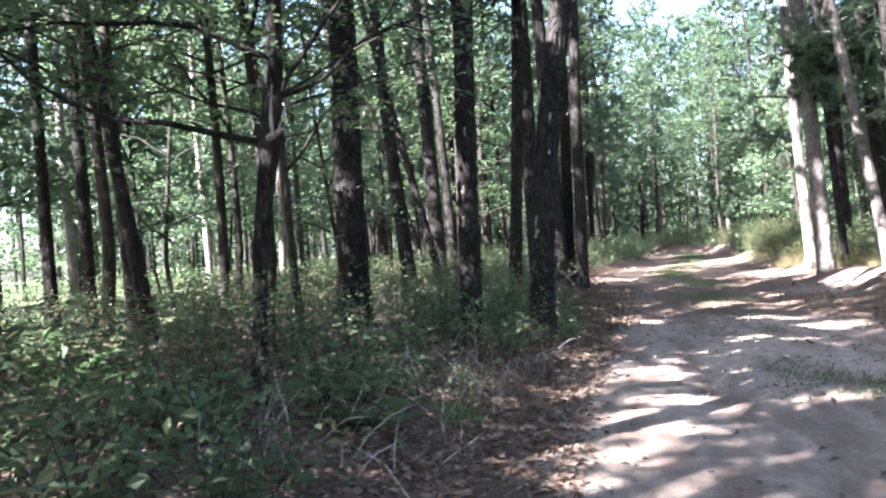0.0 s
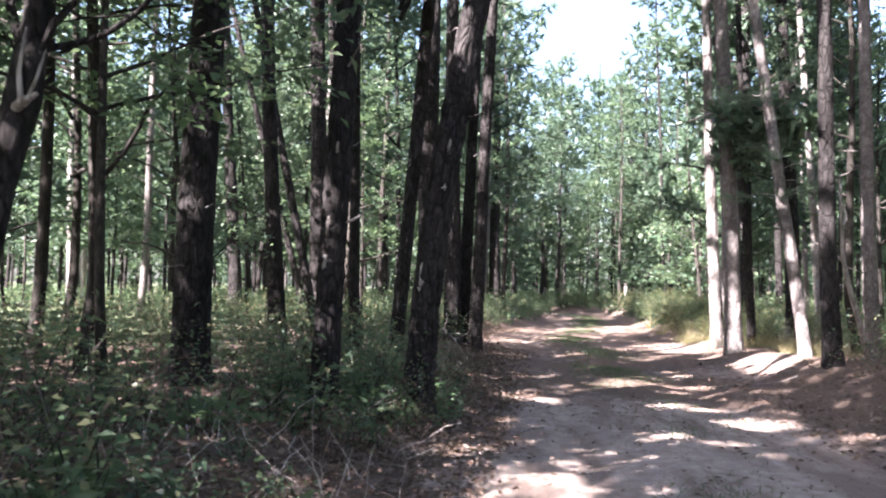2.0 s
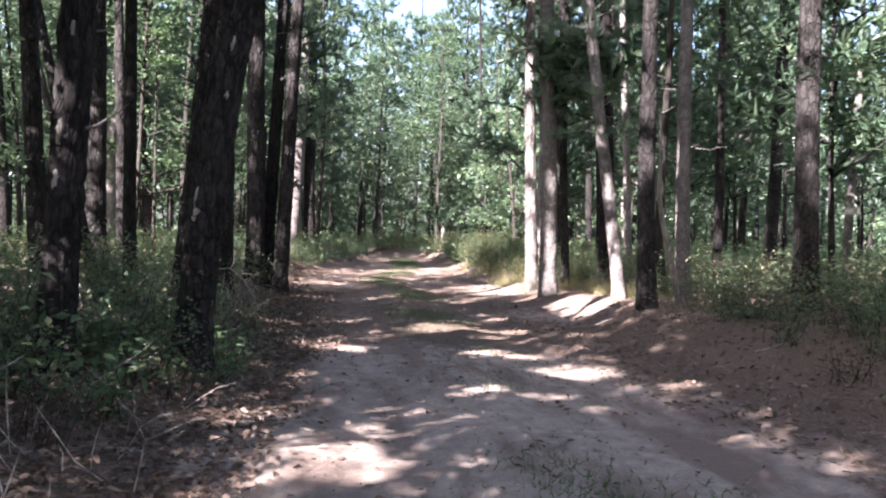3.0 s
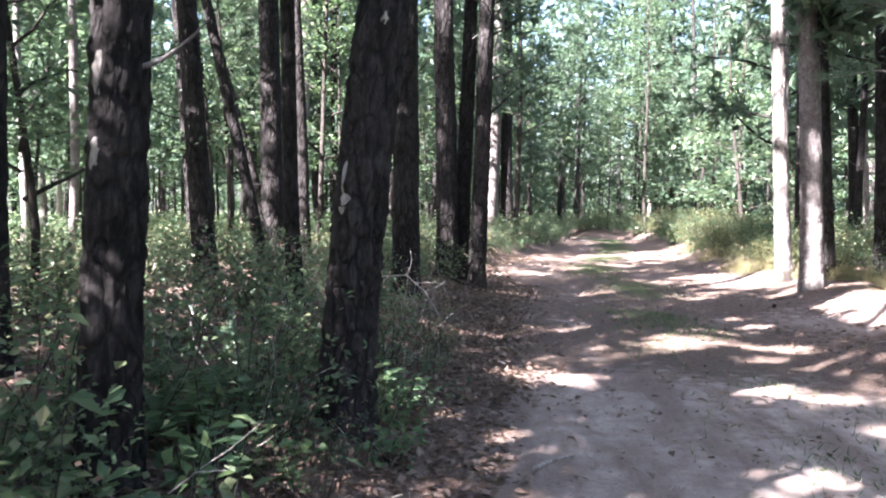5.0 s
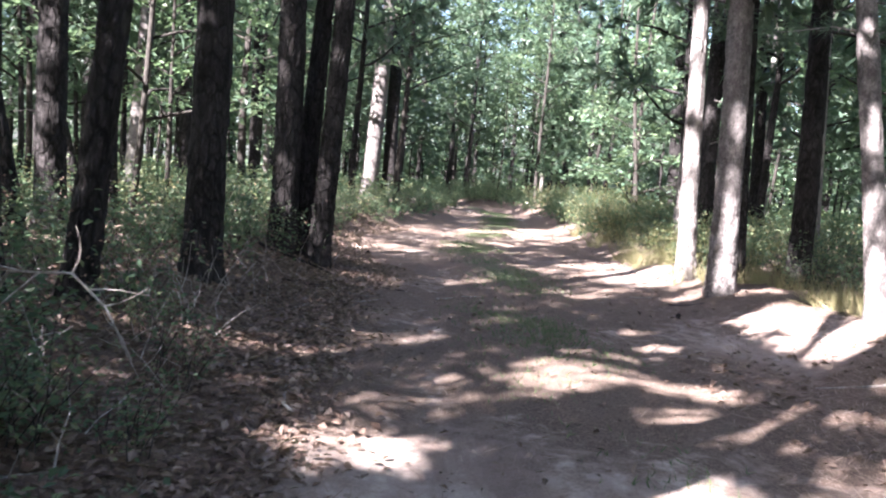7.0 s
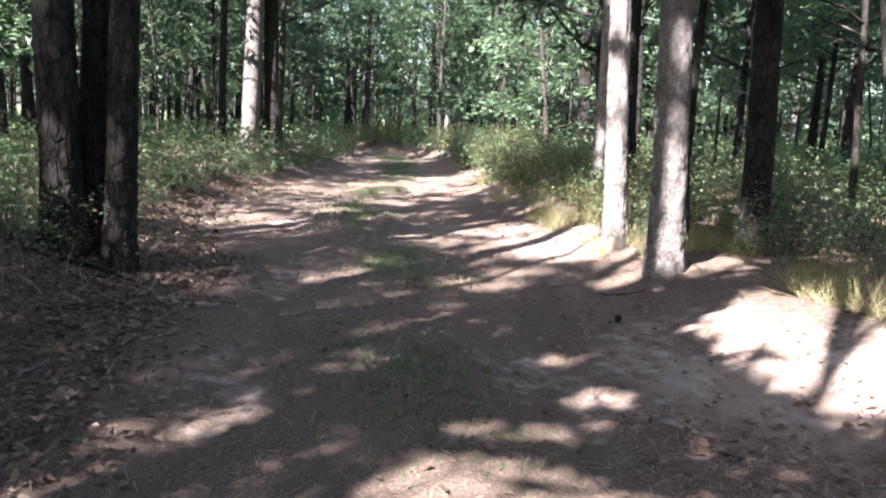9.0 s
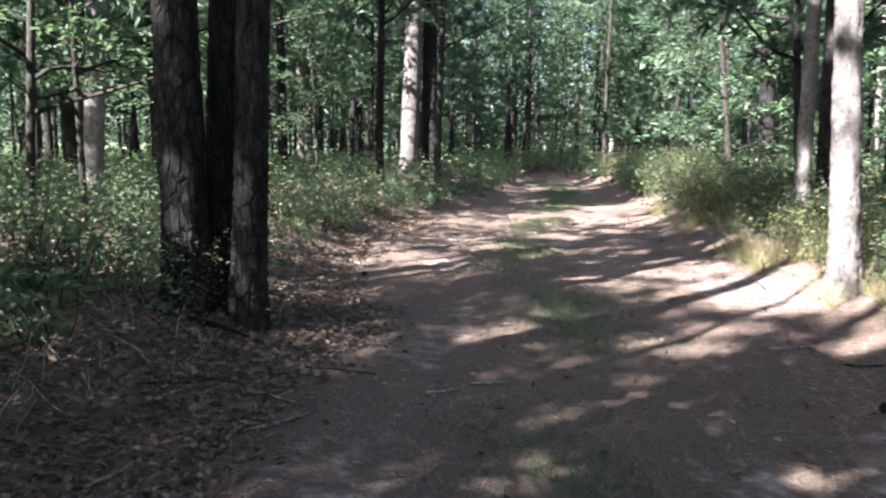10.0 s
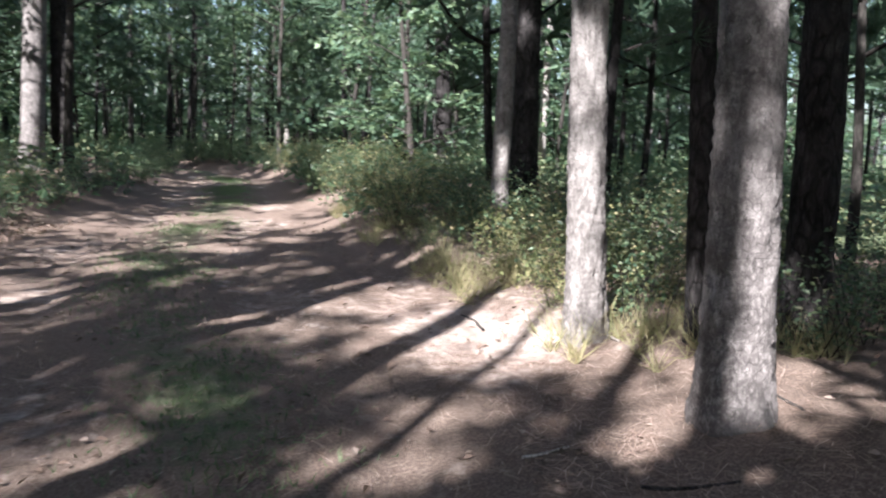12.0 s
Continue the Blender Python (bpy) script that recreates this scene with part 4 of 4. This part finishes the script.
def grass_strip():
    g = Geo()
    n = 24000
    y = rng.uniform(6, 45, n)
    c = (edge_at(EDGE_L, y) + edge_at(EDGE_R, y)) / 2 + 0.1
    x = c + rng.normal(0, 0.34, n) + 0.1 * np.sin(y * 1.3)
    keep = wave(x * 0.8, y * 0.8) + rng.normal(0, 0.3, n) - 0.35 * smooth(18, 14, y) > -0.1
    x, y = x[keep], y[keep]
    g.needles(np.stack((x, y, height(x, y)), 1), np.tile((0, 0, 1.0), (len(x), 1)), 0.07, 0.008, 2)
    return tagged(new("grass", g.mesh("grass", GRASS)), "short thin grass along the middle of the track", "grass", kind="stuff")


grass_strip()


def straw():
    g = Geo()
    n = 36000
    y = rng.uniform(2, 34, n)
    l, r = edge_at(EDGE_L, y), edge_at(EDGE_R, y)
    u = rng.uniform(0, 1, n)
    x = np.where(u < 0.4, l - 0.6 + rng.normal(0, 1.0, n), np.where(u < 0.75, r + 0.4 + rng.normal(0, 0.9, n), l + (r - l) * rng.uniform(0, 1, n)))
    a = rng.uniform(0, 6.28, n)
    flat = np.stack((np.cos(a), np.sin(a), rng.normal(0, 0.1, n)), 1)
    extra = slice(0, 9000)
    y[extra] = rng.uniform(12.5, 24.5, 9000)
    x[extra] = edge_at(EDGE_R, y[extra]) - 0.5 + np.abs(rng.normal(0, 1.3, 9000))
    bank = slice(9000, 16000)
    y[bank] = rng.uniform(5.5, 15, 7000)
    x[bank] = edge_at(EDGE_R, y[bank]) - 1.0 + np.abs(rng.normal(0, 1.6, 7000))
    C = np.stack((x, y, height(x, y) + 0.012), 1)
    S = np.stack((-np.sin(a), np.cos(a), np.zeros(n)), 1) * 0.003
    V = np.stack((C - S, C + S, C + flat * rng.uniform(0.1, 0.2, n)[:, None]), 1)
    g.add(V.reshape(-1, 3), np.arange(n * 3).reshape(-1, 3).tolist())
    return tagged(new("pine_straw", g.mesh("pine_straw", STRAW)), "fallen reddish pine needles strewn over the ground", "pine straw", kind="stuff")


straw()


def dry_grass():
    g = Geo()
    n = 2300
    y = rng.uniform(20.0, 33, n)
    x = edge_at(EDGE_R, y) + 0.35 + np.abs(rng.normal(0, 1.3, n))
    y[:420] = rng.uniform(14.8, 20.2, 420)
    x[:420] = edge_at(EDGE_R, y[:420]) + 1.3 + np.abs(rng.normal(0, 0.8, 420))
    keep = wave(x * 1.1, y * 1.1) > -0.1
    x, y = x[keep], y[keep]
    g.needles(np.stack((x, y, height(x, y)), 1), np.tile((0, 0, 1.3), (len(x), 1)), 0.34, 0.007, 9)
    return tagged(new("dry_grass", g.mesh("dry_grass", GRASS_DRY)), "tufts of bleached dry grass on the sunny bank", "grass", kind="stuff")


dry_grass()


# ---- the small oak with spreading limbs ----
def spray(g, at, n, size, leaf, flat=0.25):
    S = rng.standard_normal((n, 3)) * (size, size, size * flat)
    g.leaves(np.asarray(at) + S, leaf, leaf * 0.6, 0.7)


def forked_oak(x, y):
    root = tagged(new("oak_tree"), "small dark oak with a fork and long spreading limbs", "oak tree")
    z = h(x, y)
    root.location = (x, y, z)
    g = Geo().tube([(-0.02, 0, -0.3), (0, 0, 0), (0.05, 0.02, 0.6), (0.09, 0.02, 1.1), (0.17, 0.04, 1.6), (0.24, 0.06, 2.05), (0.30, 0.07, 2.5), (0.36, 0.08, 3.4), (0.42, 0.1, 4.6), (0.5, 0.1, 6.5)],
                   (0.10, 0.070, 0.060, 0.058, 0.066, 0.090, 0.072, 0.058, 0.042, 0.018), 14, 0.06)
    part("trunk", g.mesh("trunk", BARK, True), root)
    limbs = (((0.20, 0.05, 1.95), (-1, -0.1, 0.28), 3.2, 0.030), ((0.26, 0.06, 2.2), (-0.35, 0.1, 1), 3.0, 0.028), ((0.27, 0.06, 2.15), (0.5, -0.1, 1), 2.6, 0.024),
             ((0.27, 0.06, 2.3), (1, 0.2, 0.22), 1.6, 0.022), ((0.33, 0.08, 3.1), (-1, 0.2, 0.5), 2.4, 0.025), ((0.36, 0.08, 3.6), (1, -0.2, 0.5), 2.2, 0.022), ((0.30, 0.07, 2.6), (-0.8, -0.5, 0.45), 2.6, 0.028))
    for at, way, L, r in limbs:
        P = limb_path(at, way, L, 9, 0.01, 0.2)
        w, lf = Geo(), Geo()
        w.tube(P, np.linspace(r, 0.006, 9), 7, 0.05)
        for i in range(3, 9):
            for _ in range(2):
                T = limb_path(P[i], rng.standard_normal(3) * (1, 1, 0.4) + (P[i] - P[i - 1]) * 2, rng.uniform(0.4, 0.9), 4, -0.05, 0.2)
                w.tube(T, (0.008, 0.006, 0.004, 0.003), 4)
                spray(lf, T[3], 26, 0.17, 0.10)
                spray(lf, T[2], 8, 0.13, 0.10)
        limb = part("limb", w.mesh("limb", BARK, True), root)
        tagged(part("foliage", lf.mesh("foliage", LEAF_OAK), limb), kind="stuff")
    d = Geo().tube([(0.24, 0.0, 1.98), (0.33, -0.08, 2.0), (0.42, -0.12, 2.03)], (0.03, 0.026, 0.012), 7, 0.1)
    d.tube([(0.30, -0.06, 2.0), (0.31, -0.10, 2.15), (0.34, -0.1, 2.38)], (0.02, 0.014, 0.005), 6)
    d.tube([(0.36, -0.09, 2.02), (0.42, -0.12, 2.12), (0.46, -0.12, 2.26)], (0.012, 0.01, 0.004), 6)
    part("broken_stub", d.mesh("broken_stub", DEADWOOD, True), root, "pale splintered broken branch stub")


forked_oak(-1.24, 5.83)


# ---- dead wood ----
def dead_branch(name, label, points, r, forks, category="branch", mat=DEADWOOD):
    root = tagged(new(name), label, category)
    P = np.array(points, float)
    root.location = P[0]
    Q = P - P[0]
    part("stem", Geo().tube(Q, np.linspace(r, r * 0.35, len(Q)), 8, 0.06).mesh("stem", mat, True), root)
    for at, way, L in forks:
        k = min(int(at * (len(Q) - 1)), len(Q) - 2)
        u = at * (len(Q) - 1) - k
        T = limb_path(Q[k] * (1 - u) + Q[k + 1] * u, way, L, 5, -0.02, 0.22)
        part("twig", Geo().tube(T, np.linspace(r * 0.5, r * 0.14, 5), 5).mesh("twig", mat, True), root)
    return root


dead_branch("fallen_branch", "pale dead branch leaning against a pine", ((7.62, 15.25, h(7.62, 15.25) - 0.02), (7.40, 15.1, 0.95), (7.12, 14.85, 1.6), (6.98, 14.7, 2.0), (6.93, 14.6, 2.6), (6.84, 14.45, 3.2)), 0.055,
            ((0.55, (-0.8, 0.1, 0.7), 0.7), (0.75, (0.6, 0.2, 0.8), 0.5)))
dead_branch("dead_branch", "bleached forked dead branch in the undergrowth", ((0.55, 11.9, h(0.55, 11.9) - 0.02), (0.58, 11.85, 0.70), (0.70, 11.8, 0.90), (0.98, 11.72, 0.92), (1.12, 11.7, 0.80), (1.25, 11.65, 0.60)), 0.009,
            ((0.6, (0.5, 0, 1), 0.22), (0.7, (1, 0, 0.1), 0.25), (0.8, (1, 0.1, 0.3), 0.2), (0.45, (-0.9, -0.2, 0.2), 0.45), (0.5, (-0.6, -0.3, -0.6), 0.4), (0.9, (0.4, 0, -1), 0.2), (0.35, (-0.5, 0.2, 0.7), 0.35)))
dead_branch("dead_branch", "grey dead twigs at the track's edge", ((0.92, 7.15, h(0.92, 7.15) - 0.01), (0.98, 7.1, 0.30), (1.10, 7.05, 0.36)), 0.005,
            ((0.3, (0.6, -0.3, 0.5), 0.3), (0.5, (-0.5, 0.2, 0.8), 0.3), (0.7, (0.8, 0.1, 0.3), 0.25), (0.4, (-0.9, -0.3, 0.3), 0.3)))
dead_branch("dead_branch", "bleached forked dead branch in the undergrowth", ((-0.2, 4.2, h(-0.2, 4.2)), (0.02, 4.0, 0.46), (0.22, 3.85, 0.5)), 0.006, ((0.4, (0.8, -0.2, 0.3), 0.35), (0.6, (0.3, 0.3, 0.9), 0.3)))
log = Geo().tube([(-1.0, 26.6, 0.62), (-0.4, 26.5, 0.6), (0.3, 26.3, 0.42)], (0.075, 0.08, 0.07), 10, 0.06)
log.tube([(-0.5, 26.5, 0.64), (-0.9, 26.55, 0.9), (-1.25, 26.6, 1.0)], (0.05, 0.04, 0.02), 8, 0.06)
tagged(new("fallen_log", log.mesh("fallen_log", BARK, True)), "dark fallen log lying in the undergrowth", "log")


def stick(x, y, a, L, r=0.009, mat=DEADWOOD, label="short pale stick lying on the track"):
    d = np.array((math.cos(a), math.sin(a)))
    P = [(d[0] * u * L, d[1] * u * L, h(x + d[0] * u * L, y + d[1] * u * L) - h(x, y) + r + 0.01 * abs(u)) for u in (-0.5, -0.2, 0.1, 0.5)]
    P = np.array(P) + rng.standard_normal((4, 3)) * (0.03 * L, 0.03 * L, 0)
    root = tagged(new("stick", Geo().tube(P, (r, r * 1.1, r, r * 0.6), 6, 0.08).mesh("stick", mat, True)), label, "stick", "sticks on the ground")
    root.location = (x, y, h(x, y))


stick(3.22, 18.15, 0.1, 0.24)
stick(2.92, 18.05, -0.1, 0.22)
stick(1.0, 19.0, 0.15, 1.0, 0.02, BARK, "thick dark stick beside the pine clump")
stick(2.0, 17.4, 0.9, 0.5)
stick(1.75, 17.9, -0.6, 0.6)
stick(6.0, 18.6, -0.5, 0.45, 0.008, BARK, "brown stick on the pine straw")
stick(5.6, 19.2, 0.2, 0.35)
for _ in range(26):
    y = rng.uniform(4, 24)
    x = edge_at(EDGE_L, y) + rng.normal(-0.1, 0.5) if rng.uniform() < 0.6 else edge_at(EDGE_R, y) + rng.normal(0.2, 0.5)
    stick(x, y, rng.uniform(0, 3.1), rng.uniform(0.2, 0.7), rng.uniform(0.005, 0.011), (DEADWOOD, BARK_OAK)[int(rng.integers(0, 2))], "dead twig lying in the leaf litter")


# ---- low needles and stubs on particular pines ----
def low_needles(root_name, label, x, y, z0, spots, size=0.22):
    root = tagged(new(root_name), label, "branch")
    root.location = (x, y, z0)
    for way, L in spots:
        P = limb_path((0, 0, rng.uniform(-0.6, 0.6)), way, L, 6, -0.06, 0.12)
        limb = part("twig", Geo().tube(P, np.linspace(0.012, 0.004, 6), 5).mesh("twig", BARK_PALE, True), root)
        g = Geo()
        D = np.gradient(P, axis=0)[2:]
        g.needles(np.repeat(P[2:], 3, 0) + rng.standard_normal((12, 3)) * 0.05, np.repeat(D / np.linalg.norm(D, axis=1)[:, None], 3, 0) * 1.6, size, 0.006, 26)
        tagged(part("needle_tuft", g.mesh("needle_tuft", NEEDLE), limb), kind="stuff")
    return root


low_needles("pine_bough", "drooping pale green pine boughs in the sun", 6.6, 16.1, 3.6, (((-1, -0.2, 0.4), 0.8), ((-0.6, -0.8, 0.2), 0.8), ((0.6, -0.6, 0.5), 0.7), ((-0.9, 0.3, 0.1), 0.9), ((0.2, -1, 0.2), 0.7), ((0.8, 0.2, 0.4), 0.7), ((-0.3, -0.9, -0.2), 0.9)))
low_needles("pine_bough", "drooping pale green pine boughs in the sun", 6.42, 16.2, 4.7, (((-1, -0.2, 0.4), 0.9), ((-0.6, -0.8, 0.2), 0.8), ((0.6, -0.6, 0.5), 0.8), ((-0.9, 0.3, 0.1), 0.9), ((0.2, -1, 0.2), 0.7), ((0.8, 0.2, 0.4), 0.7)))
low_needles("pine_bough", "tuft of long green needles on a thin twig", 6.95, 20.85, 2.55, (((0.6, -0.5, 0.3), 0.45), ((0.8, 0.1, -0.1), 0.35)), 0.2)
limb = dead_branch("dead_limb", "broken pale limb jutting from a pine", ((6.50, 19.10, 5.0), (6.2, 18.95, 5.12), (5.85, 18.75, 4.98), (5.55, 18.6, 4.85)), 0.04, ((0.5, (-0.6, -0.2, 0.5), 0.5), (0.2, (1, 0, 0.4), 0.5)))

# ---- small things ----
for x, y in ((1.83, 22.6), (5.55, 17.6)):
    g = Geo()
    for k in range(60):
        u = k / 60
        a = k * 2.4
        r = 0.034 * math.sin(math.pi * (0.15 + 0.8 * u))
        g.leaves([(r * 0.5 * math.cos(a), r * 0.5 * math.sin(a), 0.012 + u * 0.085)], 0.034, 0.026, 0.7, along=np.array([(math.cos(a), math.sin(a), 0.5)]) * 1.5)
    cone = tagged(new("pine_cone", g.mesh("pine_cone", BARK)), "dark pine cone lying on the sand", "pine cone", "pine cones")
    cone.matrix_basis = pose(x, y, h(x, y) + 0.02, 70, 0, x * 90) @ Matrix.Scale(0.7, 4)
for k, (x, y) in enumerate(((3.62, 5.75), (3.7, 5.6), (3.78, 5.85), (3.66, 5.5))):
    g = Geo()
    g.tube([(0, 0, -0.05), (0.02, 0.01, 0.12), (0.06, 0.02, 0.24 + 0.03 * k)], (0.005, 0.004, 0.002), 4)
    g.needles([(0.02, 0.01, 0.1)] * 3, [(0.3, 0.1, 1)] * 3, 0.14, 0.008, 2)
    tagged(new("grass_stem", g.mesh("grass_stem", GRASS_DRY)), "bleached dry grass stem at the puddle's rim", "grass stem", "grass at the puddle").location = (x, y, h(x, y))


def dead_stems():
    """Thin bleached stems and twigs standing among the bushes."""
    g = Geo()
    for _ in range(420):
        y = rng.uniform(3, 20)
        x = edge_at(EDGE_L, y) - 0.3 - abs(rng.normal(0, 1.6))
        P = limb_path((x, y, h(x, y)), (rng.normal(0, 0.7), rng.normal(0, 0.7), 1), rng.uniform(0.2, 0.6), 4, -0.08, 0.25)
        g.tube(P, (0.004, 0.0035, 0.003, 0.0015), 3)
    return tagged(new("dead_stems", g.mesh("dead_stems", DEADWOOD)), "thin bleached dead stems among the bushes", "dead stems", kind="stuff")


dead_stems()
